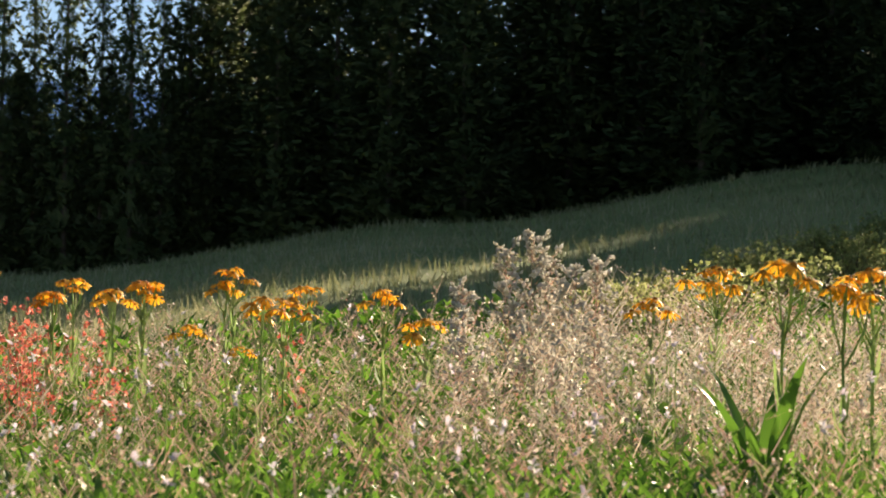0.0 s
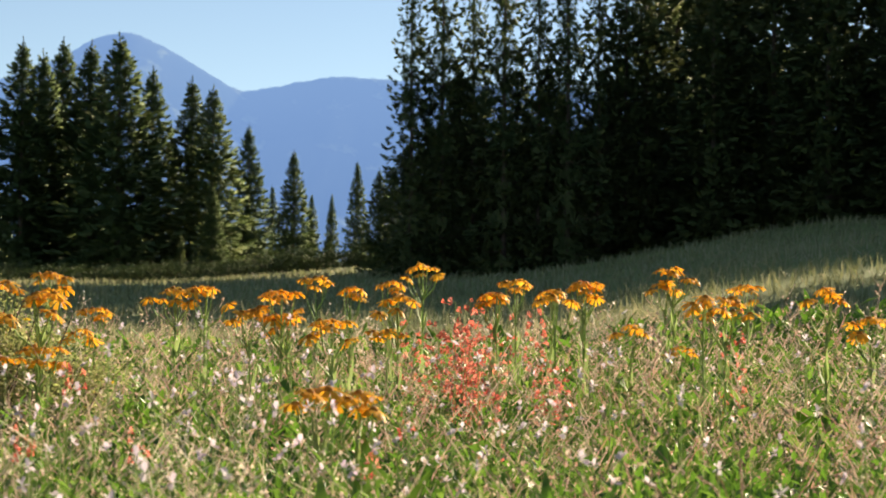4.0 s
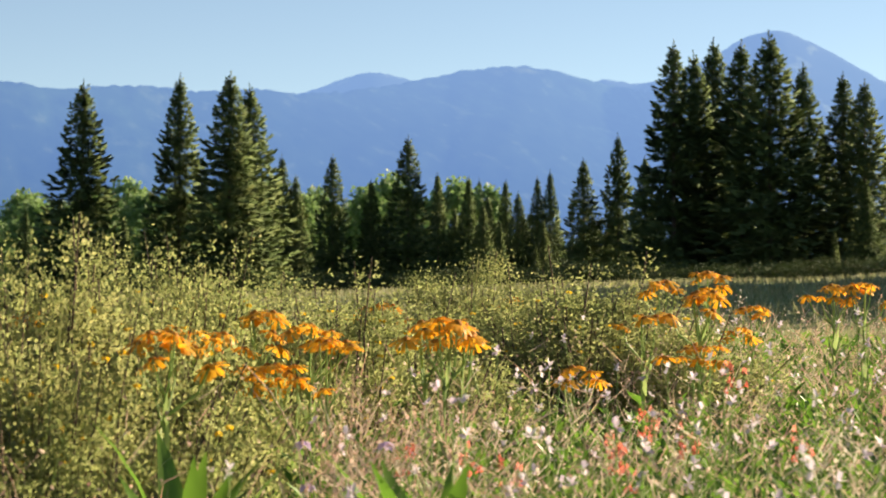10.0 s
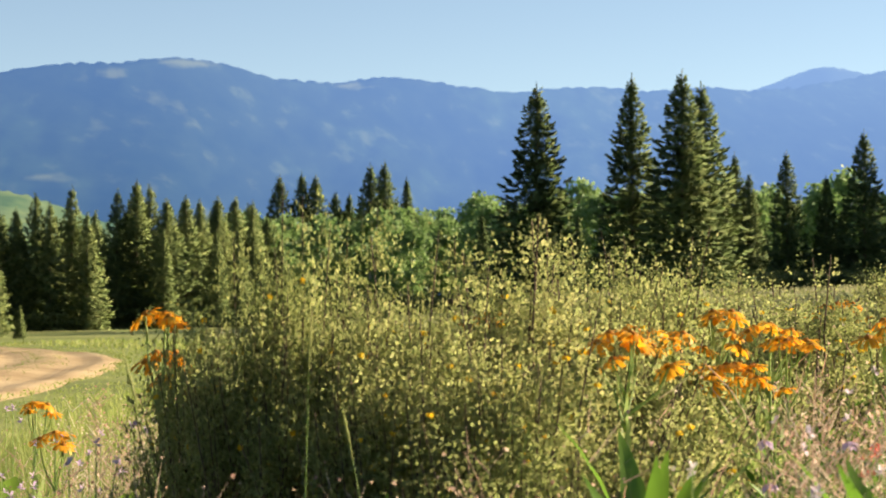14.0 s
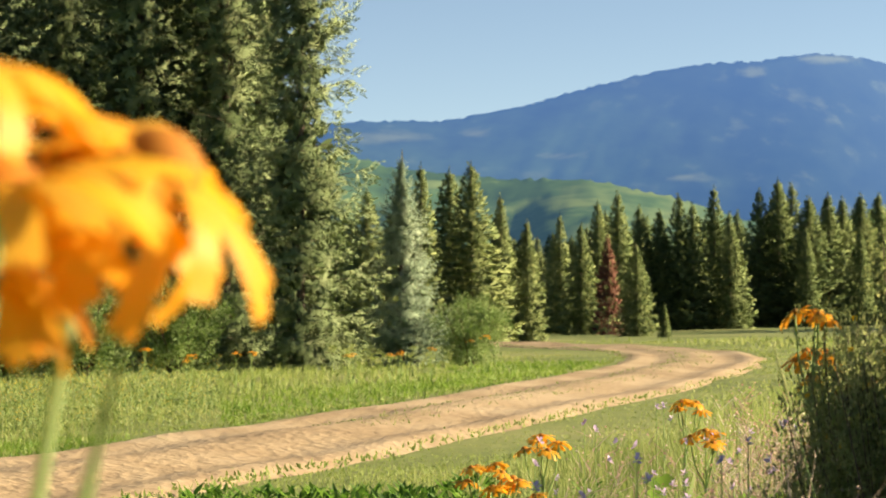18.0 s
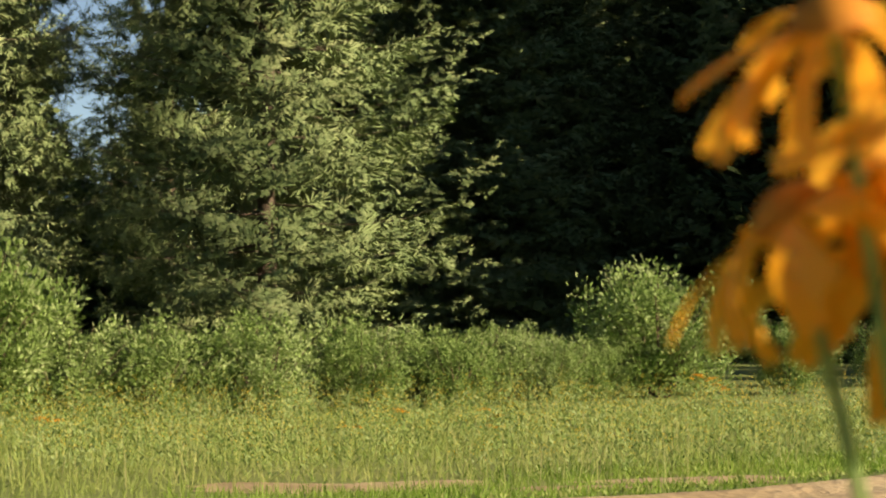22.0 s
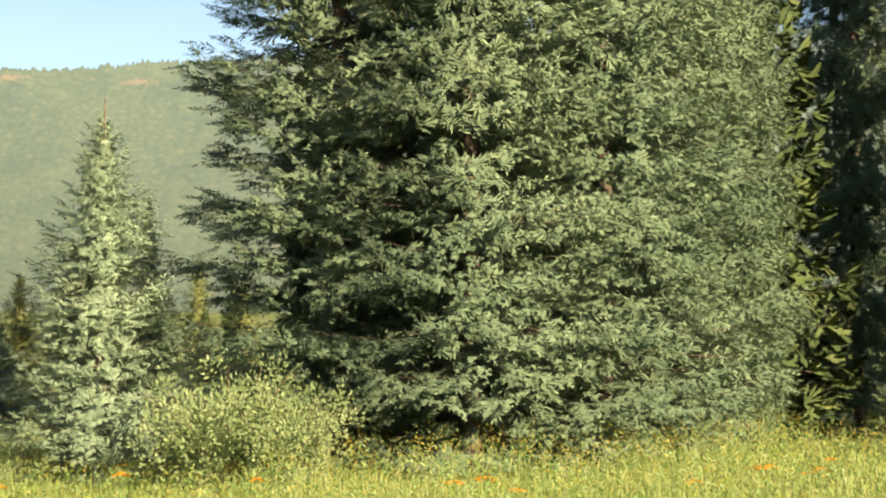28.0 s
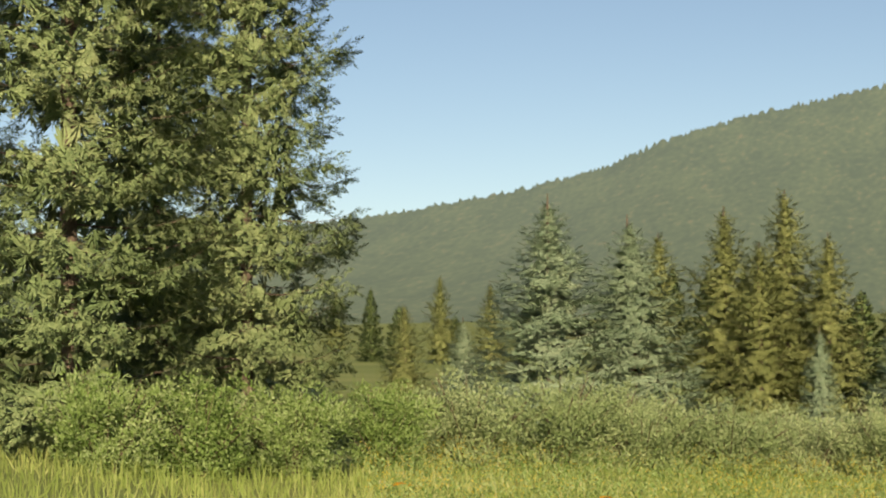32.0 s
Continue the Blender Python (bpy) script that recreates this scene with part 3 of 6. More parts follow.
SHRUBS = [
    (44.63, 1.92, 4.6, .46), (43.78, 3.08, 4.5, .5), (42.04, 2.62, 4.7, .5), (40.58, 2.07, 4.4, .6), (38.98, 2.07, 5, .7),
    (37.30, 2.51, 4.8, .8), (36.50, 2.44, 5.2, .7), (34.74, 2.39, 5.6, .7), (32.12, 1.34, 6.5, .8), (30.10, 1.76, 6.2, .9),
    (27.37, 2.07, 8, .7), (24.57, 2.12, 7, 1.0), (25.44, 1.67, 7.2, .9), (23.84, 1.68, 7.1, .9), (27.40, 2.05, 8, .6),
    (38.10, 0.76, 4.2, .7), (41.16, 0.76, 4.3, .55), (33.9, 2.3, 6.2, .7),
    (35.6, 2.2, 6.0, .8), (29.2, 1.5, 7.0, .8), (31.2, 1.5, 7.2, .9), (28.2, 1.2, 8.0, .8), (26.2, 1.3, 8.0, .8),
]
SLOPE_SHRUBS = [
    (-6.76, 2.92, 14, 1), (-8.20, 3.36, 16, 1), (-9.62, 3.73, 18, 1), (-10.90, 4.09, 20, 1), (-5.75, 2.70, 13, .8),
    (-4.88, 2.55, 12.5, .8),
]
PALE_TALL = [
    (-2.33, 3.23, 8.7), (-1.67, 2.93, 8.6), (-3.94, 2.61, 8.4), (-2.77, 2.75, 8.8), (-3.28, 2.39, 8.2),
    (-0.51, 1.92, 8),
]
GRASS_STALK = [
    (101.46, 0.69, 1.1), (102.78, -3.44, 1.1),
]
DRY_STALKS = [
    (45.40, -0.97, 3.4), (38.69, 0.18, 4), (43.40, 0.18, 3.6), (40.79, -2.29, 3.6), (39.05, -1.28, 3.9),
    (27.64, 1.81, 6),
]
BROAD_LEAF = [
    (13.95, -3.05, 3.1), (8.28, -2.83, 3.2), (7.30, -3.03, 3.1), (28.47, -2.23, 3.2), (28.34, -2.27, 3.1),
    (34.54, -2.12, 3.3), (14.10, -2.93, 3.2), (8.42, -2.68, 3.4), (7.47, -3.04, 3.2), (14.43, -3.10, 3.1),
    (-8.21, 0.55, 4.6), (-6.94, -2.36, 3.2), (34.61, -1.57, 3.7), (40.86, -3.44, 3.3), (12.87, -1.66, 4.2),
]
WILTED = [
    (3.48, -1.69, 3.2), (30.38, -0.68, 3.8), (30.47, -0.70, 3.9), (38.25, -2.73, 3.4),
]
WILLOWS = [
    (65.5, 44, 1.3), (63.2, 45, 1.2), (67.6, 44, 1.2), (77.3, 38, 1.6), (74.0, 39, 0.8), (82.5, 34, 0.8), (85.0, 33, 0.9), (87.5, 31.5, 1.0),
    (90.2, 31, 1.0), (92.6, 30.5, 1.0), (95.0, 30, 1.45), (97.2, 29.5, 1.45), (99.5, 29.5, 1.3), (102.5, 28.5, 1.0), (105.0, 28, 1.0), (107.5, 28, 1.1),
    (109.8, 28.5, 1.0), (129.0, 25, 0.8), (127.4, 24.5, 0.7), (134.5, 27, 0.62),
]
WILLOWS += [
    (136.5, 28, 0.62), (138.5, 28, 0.62), (140.5, 28, 0.62), (142.6, 27.5, 0.62), (144.8, 27, 0.62), (147.0, 26.5, 0.62), (149.2, 26, 0.62), (151.5, 24, 0.62),
    (153.8, 22, 0.62), (156.2, 20.5, 0.62), (158.5, 20, 0.62), (55.6, 47, 0.9), (69.5, 43, 1.1), (71.6, 42, 0.8), (79.0, 37, 0.7), (138.0, 31, 0.62),
    (141.5, 31, 0.62), (145.5, 31, 0.62),
]
WILLOWS += [(83.4, 35, 0.85), (81.2, 36, 0.9), (80.0, 36, 0.7)]


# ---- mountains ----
# emission colours painting in the haze, by distance as a share of 5 km
HAZE_GLOW = [(0.0, (0.003, 0.007, 0.012)), (0.26, (0.012, 0.028, 0.05)), (0.42, (0.018, 0.05, 0.132)), (0.62, (0.042, 0.09, 0.22)), (0.9, (0.084, 0.152, 0.3))]


def mountain_material(name, stops, scale, fine=0.3, az=40.0, squash=0.4, glade=(0.2, 0.22, 0.08), haze_glow=HAZE_GLOW):
    """Forest and open glades; kilometres of haze are painted in as emission that grows with distance."""
    m, n, link, p = nodes_of(name)
    a, b = noise_of(n, link, scale, 8.0), noise_of(n, link, scale * 9, 6.0)
    # the grain is drawn out along the slope, as woods lie on it
    turn, size = n.new("ShaderNodeMapping"), n.new("ShaderNodeMapping")
    turn.inputs["Rotation"].default_value = (0, 0, radians(-az))
    size.inputs["Scale"].default_value = (1.0, squash, 1.0)
    link(n["Geometry"].outputs["Position"], turn.inputs["Vector"])
    link(turn.outputs[0], size.inputs["Vector"])
    link(size.outputs[0], a.inputs["Vector"])
    link(size.outputs[0], b.inputs["Vector"])
    mx = n.new("ShaderNodeMath")
    mx.operation = "MULTIPLY_ADD"
    link(b.outputs["Fac"], mx.inputs[0])
    mx.inputs[1].default_value = fine
    link(a.outputs["Fac"], mx.inputs[2])
    r = ramp_of(n, [(p_ / (1 + fine), c) for p_, c in stops])
    even = n.new("ShaderNodeMath")
    even.operation = "MULTIPLY"
    even.inputs[1].default_value = 1 / (1 + fine)
    link(mx.outputs[0], even.inputs[0])
    link(even.outputs[0], r.inputs[0])
    # open glades with ragged borders
    open_ground = n.new("ShaderNodeAttribute")
    open_ground.attribute_name = "glade"
    ragged = n.new("ShaderNodeMath")
    ragged.operation = "MULTIPLY_ADD"
    link(b.outputs["Fac"], ragged.inputs[0])
    ragged.inputs[1].default_value = 1.9
    link(open_ground.outputs["Fac"], ragged.inputs[2])
    sharp = ramp_of(n, [(0.56, (0, 0, 0)), (0.86, (1, 1, 1))])
    less = n.new("ShaderNodeMath")
    less.operation = "MULTIPLY"
    less.inputs[1].default_value = 0.5
    link(ragged.outputs[0], less.inputs[0])
    link(less.outputs[0], sharp.inputs[0])
    mix = n.new("ShaderNodeMix")
    mix.data_type = "RGBA"
    link(sharp.outputs[0], mix.inputs["Factor"])
    link(r.outputs[0], mix.inputs["A"])
    mix.inputs["B"].default_value = (*glade, 1)
    link(mix.outputs["Result"], p.inputs["Base Color"])
    p.inputs["Roughness"].default_value = 1.0
    p.inputs["Specular IOR Level"].default_value = 0.0
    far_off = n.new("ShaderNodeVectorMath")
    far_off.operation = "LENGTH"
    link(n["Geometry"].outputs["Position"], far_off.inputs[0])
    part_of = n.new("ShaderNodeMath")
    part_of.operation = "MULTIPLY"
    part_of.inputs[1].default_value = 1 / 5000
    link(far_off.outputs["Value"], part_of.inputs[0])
    # haze put into emission, stronger the farther the place lies
    haze = ramp_of(n, haze_glow)
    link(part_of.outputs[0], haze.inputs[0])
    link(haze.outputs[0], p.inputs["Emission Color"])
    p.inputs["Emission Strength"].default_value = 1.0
    return m


def mountain(name, ridge, away, depth, foot, material, label, seed, rough=0.05, fold=0.35, step=0.12, trees=0.0, gul=0.75, glades=()):
    """A range whose crest follows the given azimuths and elevations; spurs and gullies run down from it.
    away: distances of the crest by azimuth; depth: how far the foot lies before it, as a share."""
    pts = np.array(sorted(ridge))
    az = np.arange(pts[0, 0], pts[-1, 0] + step, step)
    rng = np.random.default_rng(seed)
    crest = np.interp(az, pts[:, 0], pts[:, 1])
    k = np.array([1, 2, 3, 2, 1]) / 9
    crest[2:-2] = np.convolve(crest, k, "valid")
    far = np.interp(az, *zip(*away))
    s = np.linspace(0, 1, 60)
    el = np.zeros((len(az), len(s) + 2))
    rr = np.zeros_like(el)
    ph = rng.uniform(0, 6.28, 8)
    for i, a in enumerate(az):
        deep = far[i] * depth
        spur = sum(np.sin((a + 4.0 * s * (1 if q % 2 else -1)) * w + ph[q]) / (q + 1) for q, w in enumerate((0.22, 0.45, 0.8)))
        e = foot + (crest[i] - foot) * s
        gully = np.array([noise.fractal((a * 0.3 + seed + 0.6 * t, t * 1.6, seed * 1.7), 1.0, 2.1, 5) for t in s])
        rr[i, :-2] = far[i] - deep + deep * s ** 0.85 + deep * fold * (0.22 * spur + gully * gul) * np.sin(np.pi * np.clip(s, 0, 1)) ** 0.8
        el[i, :-2] = e + rough * gully * np.sin(np.pi * s)
    el[:, len(s) - 1] += rng.normal(0, 1, len(az)) * trees
    rr[:, -2], rr[:, -1] = far * 1.03, far * 1.06
    el[:, -2], el[:, -1] = el[:, -3] - 0.4, -1.0
    A = np.radians(az)[:, None]
    v = np.stack([-rr * np.sin(A), rr * np.cos(A), EYE + rr * np.tan(np.radians(el))], -1)
    i = np.arange(v.shape[0] * v.shape[1]).reshape(v.shape[:2])
    f = np.stack([i[:-1, :-1], i[1:, :-1], i[1:, 1:], i[:-1, 1:]], -1).reshape(-1, 4)[:, ::-1]
    me = mesh_from(name, v.reshape(-1, 3), f, material, True)
    bare = np.zeros_like(el)
    for a, e, da, de in glades:
        bare = np.maximum(bare, np.clip(1.1 - np.sqrt(((az[:, None] - a) / da) ** 2 + ((el - e) / de) ** 2), 0, 1))
    me.attributes.new("glade", "FLOAT", "POINT").data.foreach_set("value", bare.ravel().astype(np.float32))
    return tagged(new(name, me), label, "mountain", kind="structure")


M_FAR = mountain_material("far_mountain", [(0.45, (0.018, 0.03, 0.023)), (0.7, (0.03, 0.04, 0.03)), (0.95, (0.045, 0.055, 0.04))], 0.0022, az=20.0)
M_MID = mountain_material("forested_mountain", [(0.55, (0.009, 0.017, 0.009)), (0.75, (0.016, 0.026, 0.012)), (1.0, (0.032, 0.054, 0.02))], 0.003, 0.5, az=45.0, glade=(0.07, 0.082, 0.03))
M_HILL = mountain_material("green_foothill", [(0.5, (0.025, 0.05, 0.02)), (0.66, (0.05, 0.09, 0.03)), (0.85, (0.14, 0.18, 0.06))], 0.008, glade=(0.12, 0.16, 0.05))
EAST_HAZE_GLOW = [(0.0, (0.01, 0.012, 0.012)), (0.17, (0.072, 0.083, 0.066)), (0.3, (0.092, 0.108, 0.096)), (0.5, (0.12, 0.15, 0.18))]
M_EAST = mountain_material("wooded_slope", [(0.85, (0.028, 0.042, 0.017)), (1.05, (0.042, 0.058, 0.023)), (1.25, (0.058, 0.075, 0.03)), (1.5, (0.08, 0.092, 0.04))], 0.03, 1.2, az=135.0, squash=0.3, glade=(0.15, 0.1, 0.05), haze_glow=EAST_HAZE_GLOW)
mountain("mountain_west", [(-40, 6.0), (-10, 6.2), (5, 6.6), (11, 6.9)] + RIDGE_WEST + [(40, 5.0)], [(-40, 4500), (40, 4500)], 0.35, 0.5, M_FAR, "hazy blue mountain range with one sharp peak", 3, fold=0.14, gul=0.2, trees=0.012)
mountain("mountain_north", [(10, 4.5), (14, 5.2), (18, 5.8)] + RIDGE_MID + [(66, 5.2), (80, 4.4), (95, 4.2)], [(20, 4350), (28, 4200), (36, 3500), (42, 3050), (48, 2600), (60, 2200), (95, 2000)], 0.36, 0.5, M_MID, "long forested mountain with pale clearings, blue from painted haze", 9, fold=0.32, gul=0.14, trees=0.02,
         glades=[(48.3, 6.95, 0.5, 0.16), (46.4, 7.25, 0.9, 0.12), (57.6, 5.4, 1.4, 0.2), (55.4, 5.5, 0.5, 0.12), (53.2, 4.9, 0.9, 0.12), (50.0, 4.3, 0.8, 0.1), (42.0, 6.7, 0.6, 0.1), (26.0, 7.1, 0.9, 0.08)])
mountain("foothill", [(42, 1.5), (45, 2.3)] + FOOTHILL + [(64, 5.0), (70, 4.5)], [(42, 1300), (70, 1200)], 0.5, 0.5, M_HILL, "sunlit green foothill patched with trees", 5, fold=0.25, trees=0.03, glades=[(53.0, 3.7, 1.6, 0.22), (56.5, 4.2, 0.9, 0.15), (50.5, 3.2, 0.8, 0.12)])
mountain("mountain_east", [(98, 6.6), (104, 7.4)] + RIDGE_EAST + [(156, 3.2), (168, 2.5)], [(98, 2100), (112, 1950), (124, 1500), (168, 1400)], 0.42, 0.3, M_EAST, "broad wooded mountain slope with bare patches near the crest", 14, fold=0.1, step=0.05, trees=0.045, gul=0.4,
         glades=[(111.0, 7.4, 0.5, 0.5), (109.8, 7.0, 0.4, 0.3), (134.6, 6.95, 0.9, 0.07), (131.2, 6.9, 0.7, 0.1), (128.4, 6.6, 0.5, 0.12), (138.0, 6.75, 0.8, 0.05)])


# ---- trees ----
def spruce_meshes(name, height, radius, gap, tuft, seed, needles, skirt=0.03, droop=0.16, per=1.0, limb=0.5, brush=None, hang=1.1, crisp=99.0):
    """Trunk and crown of a spruce: whorls of bowed limbs set with side twigs, each twig a brush of needles."""
    rng = np.random.default_rng(seed)
    wood, crown = Soup(), Soup()
    zs = np.linspace(0, height, 9)
    sway = np.stack([0.02 * np.sin(zs + seed), 0.02 * np.cos(zs * 1.3), zs], -1)
    wood.tube(sway, 0.055 * radius * (1 - zs / height) ** 0.8 + 0.006, 7)
    P, D, S, IP, IS = [], [], [], [], []
    z = height * skirt
    while z < height * 0.95:
        h = z / (height * 0.96)
        reach = radius * (1 - h) ** 0.92 * (0.8 + 0.25 * min(1, h / 0.12)) + tuft * 0.12
        tu = tuft * (1.0 if z < crisp else 2.2) * (0.34 + 0.66 * min(1, (1 - h) * 2.4))
        reach *= rng.uniform(0.88, 1.1)
        n = int(rng.integers(7, 10))
        turn = rng.uniform(0, 6.28)
        for k in range(n):
            a = turn + k * 6.283 / n + rng.normal(0, 0.3)
            ln = reach * rng.uniform(0.68, 1.06)
            z0 = z + rng.normal(0, gap * 0.25)
            lift = (0.75 * h ** 1.5 - droop * (1 - h)) + rng.normal(0, 0.09)
            t = np.linspace(0, 1, 6)
            out = np.array([math.cos(a), math.sin(a), 0])
            side = np.array([-out[1], out[0], 0])
            sp = np.outer(t * ln, out) + np.outer(np.sin(t * 3) * ln * rng.normal(0, 0.06), side)
            sp[:, 2] = np.maximum(z0 + ln * (lift * t + 0.2 * t ** 3), 0.05)
            if ln > limb:
                wood.tube(sp, np.linspace(0.011, 0.0015, 6) * (0.4 + 0.6 * ln), 3)
            q = max(3, int(ln * ln * 0.3 / (tu * tu) * per * 2.3) + 2)
            u = rng.uniform(0.12, 1.0, q) ** 0.5
            half = ln * (0.12 + 0.26 * np.sin(np.pi * np.clip(u * 0.9, 0, 1)) ** 0.8)
            w = rng.uniform(-1, 1, q)
            i = np.minimum((u * 5).astype(int), 4)
            fr = (u * 5 - i)[:, None]
            at = sp[i] * (1 - fr) + sp[i + 1] * fr + np.outer(w * half, side)
            at[:, 2] -= 0.3 * half * w * w + gap * hang * np.maximum(rng.uniform(-0.15, 1.0, q), -0.1) * (1.0 - 0.45 * u) * (1 - 0.6 * h)
            at[:, 2] = np.maximum(at[:, 2], 0.03)
            P.append(at)
            D.append(out * 0.75 + np.outer(w * 0.9, side) + np.stack([0 * u, 0 * u, 0.1 - 0.35 * np.abs(w)], -1) + rng.normal(0, 0.25, (q, 3)))
            S.append(tu * rng.uniform(0.75, 1.3, q))
            # broad shaded growth near the stem
            q = 5 + int(6 * ln / radius) if brush else 2
            u = rng.uniform(0.06, 0.6, q)
            inner = np.outer(u * ln, out) + np.outer(rng.uniform(-0.25, 0.25, q) * ln, side)
            inner[:, 2] = np.interp(u, t, sp[:, 2]) - rng.uniform(0, 0.6, q) * gap
            inner[:, 2] = np.maximum(inner[:, 2], 0.05)
            IP.append(inner)
            IS.append(np.full(q, min((1.45 if brush else 2.4) * tu, 0.3 * ln + 0.1)))
            P.append(sp[-1:])
            D.append(sp[-1:] - sp[-2:-1])
            S.append(np.array([tu * 1.3]))
        z += gap * (1.0 if z < crisp else 2.0) * (1.1 - 0.62 * h) * rng.uniform(0.75, 1.25)
    q = 12
    P.append(np.stack([np.zeros(q), np.zeros(q), np.linspace(height * 0.9, height - tuft * 0.25, q)], -1))
    D.append(np.stack([rng.normal(0, 0.35, q), rng.normal(0, 0.35, q), np.ones(q)], -1))
    S.append(np.linspace(tuft * 0.5, tuft * 0.25, q))
    P, D, S = np.concatenate(P), np.concatenate(D), np.concatenate(S)
    brush, core = brush or COARSE, FINE if brush else BROAD
    IP, IS = np.concatenate(IP), np.concatenate(IS)
    crown.scatter(*core, IP, turns(rng.normal(0, 1, IP.shape), rng.uniform(0, 6.28, len(IP))), IS)
    crown.scatter(*brush, P, turns(D, rng.normal(0, 0.4, len(P))), S)
    v, f = np.concatenate(crown.v), np.concatenate(crown.f)
    mid = np.concatenate([np.repeat(IP, len(core[0]), 0), np.repeat(P + D / (np.linalg.norm(D, axis=1, keepdims=True) + 1e-9) * S[:, None] * 0.4, len(brush[0]), 0)])
    big = np.concatenate([np.repeat(IS, len(core[0])), np.repeat(S, len(brush[0]))])
    out = mid * [1, 1, 0]
    out /= np.linalg.norm(out, axis=1, keepdims=True) + 1e-6
    n = (v - mid) / big[:, None] * 0.7 + out * 0.6 + [0, 0, 0.45]
    n /= np.linalg.norm(n, axis=1, keepdims=True) + 1e-9
    fn = np.cross(v[f[:, 1]] - v[f[:, 0]], v[f[:, 2]] - v[f[:, 0]])
    f[(fn * n[f].mean(1)).sum(-1) < 0] = f[(fn * n[f].mean(1)).sum(-1) < 0][:, ::-1]
    return wood.mesh(name + "_trunk", M_BARK, True), soft_normals(mesh_from(name + "_crown", v, f, needles), n)


def tree_kind(kind, label, category, group, meshes):
    root = new(kind)
    tagged(root, label, category, group)
    part("trunk", meshes[0], root)
    part("crown", meshes[1], root)
    return root


KINDS = {}


def plant_tree(kind, az, r, top, wide, spin, height):
    """Stands a tree at an azimuth and a distance so that its top reaches the given elevation."""
    base = spot(az, r)
    tall = EYE + r * math.tan(radians(top)) - base[2]
    s = tall / height
    m = Matrix.Translation(Vector(base) - Vector((0, 0, 0.03))) @ pose(0, 0, 0, 0, 0, spin) @ Matrix.Diagonal((s * wide, s * wide, s, 1))
    root = KINDS[kind]
    if root.get("placed"):
        return copy_thing(root, m @ Matrix.Diagonal((*root.scale, 1)).inverted())
    root["placed"] = 1
    root.matrix_basis = m
    return root


HGT = {}


def kind_of(key, name, label, group, height, *args, category="tree", **kw):
    HGT[key] = height
    KINDS[key] = tree_kind(name, label, category, group, spruce_meshes(key, height, *args, **kw))


kind_of("young", "young_spruce", "young blue spruce with pale new growth", "young spruces", 5.0, 1.05, 0.27, 0.15, 3, M_NEEDLE_PALE, brush=SPRAY, per=1.5, droop=0.0)
kind_of("far_a", "conifer_tree", "dark narrow conifer standing at the meadow's far edge", "conifers behind the meadow", 12.0, 1.9, 0.5, 0.42, 4, M_NEEDLE_DIMMED, limb=1.6, per=0.75)
kind_of("far_b", "conifer_tree", "slender dark spruce with a pointed top", "conifers behind the meadow", 12.0, 1.6, 0.48, 0.4, 5, M_NEEDLE_DIMMED, droop=0.35, limb=1.4, per=0.75)
kind_of("pine", "lodgepole_pine", "yellow-green lodgepole pine with a reddish trunk", "lodgepole pines", 6.5, 1.2, 0.5, 0.3, 6, M_NEEDLE_PINE, brush=SPRAY, skirt=0.1, droop=-0.25)
kind_of("tall_a", "spruce_tree", "tall green spruce with drooping limbs", "spruces by the road", 26.0, 2.5, 0.56, 0.3, 21, M_NEEDLE, limb=0.9, brush=SPRAY, hang=0.55, crisp=9.0, per=1.25)
kind_of("tall_b", "blue_spruce_tree", "tall blue-green spruce with layered drooping limbs", "spruces by the road", 26.0, 2.5, 0.6, 0.3, 22, M_NEEDLE_BLUE, limb=0.9, brush=SPRAY, hang=0.55, droop=0.24, crisp=9.0, per=1.5)
kind_of("west", "spruce_tree", "tall green spruce with drooping limbs", "spruces by the road", 20.0, 2.2, 0.62, 0.34, 24, M_NEEDLE, limb=0.9, brush=SPRAY, hang=0.75, droop=0.26, crisp=12.0, per=0.9)
kind_of("dead", "dead_conifer", "rust-brown dead conifer among green ones", "conifers behind the meadow", 10.0, 1.2, 0.7, 0.5, 10, M_NEEDLE_DEAD, limb=1.0)
kind_of("slope", "forest_spruce", "tall open-crowned spruce at the forest's end", "forest edge", 14.0, 2.2, 0.8, 0.3, 12, M_NEEDLE_SHADED, limb=1.2, per=0.4, droop=0.3)
kind_of("field_a", "conifer_tree", "full olive-green conifer at the field's far edge", "conifers behind the field", 12.0, 2.0, 0.55, 0.4, 14, M_NEEDLE_SUNLIT, limb=1.6, per=0.8, droop=0.22)
kind_of("field_b", "conifer_tree", "slim olive-green spruce with a pointed top", "conifers behind the field", 12.0, 1.6, 0.5, 0.38, 15, M_NEEDLE_SUNLIT, droop=0.3, limb=1.4, per=0.8)
kind_of("fill", "conifer_tree", "small dark conifer in the distant tree line", "distant tree line", 10.0, 1.6, 0.8, 0.62, 8, M_NEEDLE_DIMMED, limb=9.0, per=0.8)
kind_of("wood", "forest_spruce", "tall spruce of the forest edge, needles darkened for shade", "forest edge", 20.0, 3.6, 1.0, 0.6, 7, M_NEEDLE_SHADED, limb=2.6, per=0.8)

rng = np.random.default_rng(11)
for group in (GROVE_TREES, GROVE_EDGE, SPRUCE_TRIO, FAR_ROW, FIELD_ROW, FIELD_ROW_B):
    for i, (az, el, r, w) in enumerate(group):
        k = "b" if (i % 3 == 1 or w < 0.9) else "a"
        k = ("field_" if group in (FIELD_ROW, FIELD_ROW_B) or (group is FAR_ROW and az > 44.5) else "far_") + k
        plant_tree(k, az, r, el, w * (1.35 if k[:2] == "fi" else 1.25), rng.uniform(0, 360), HGT[k])
for az, el, r, w in LAST_TREES:
    plant_tree("tall_a", az, r, el, w, rng.uniform(0, 360), 26.0)
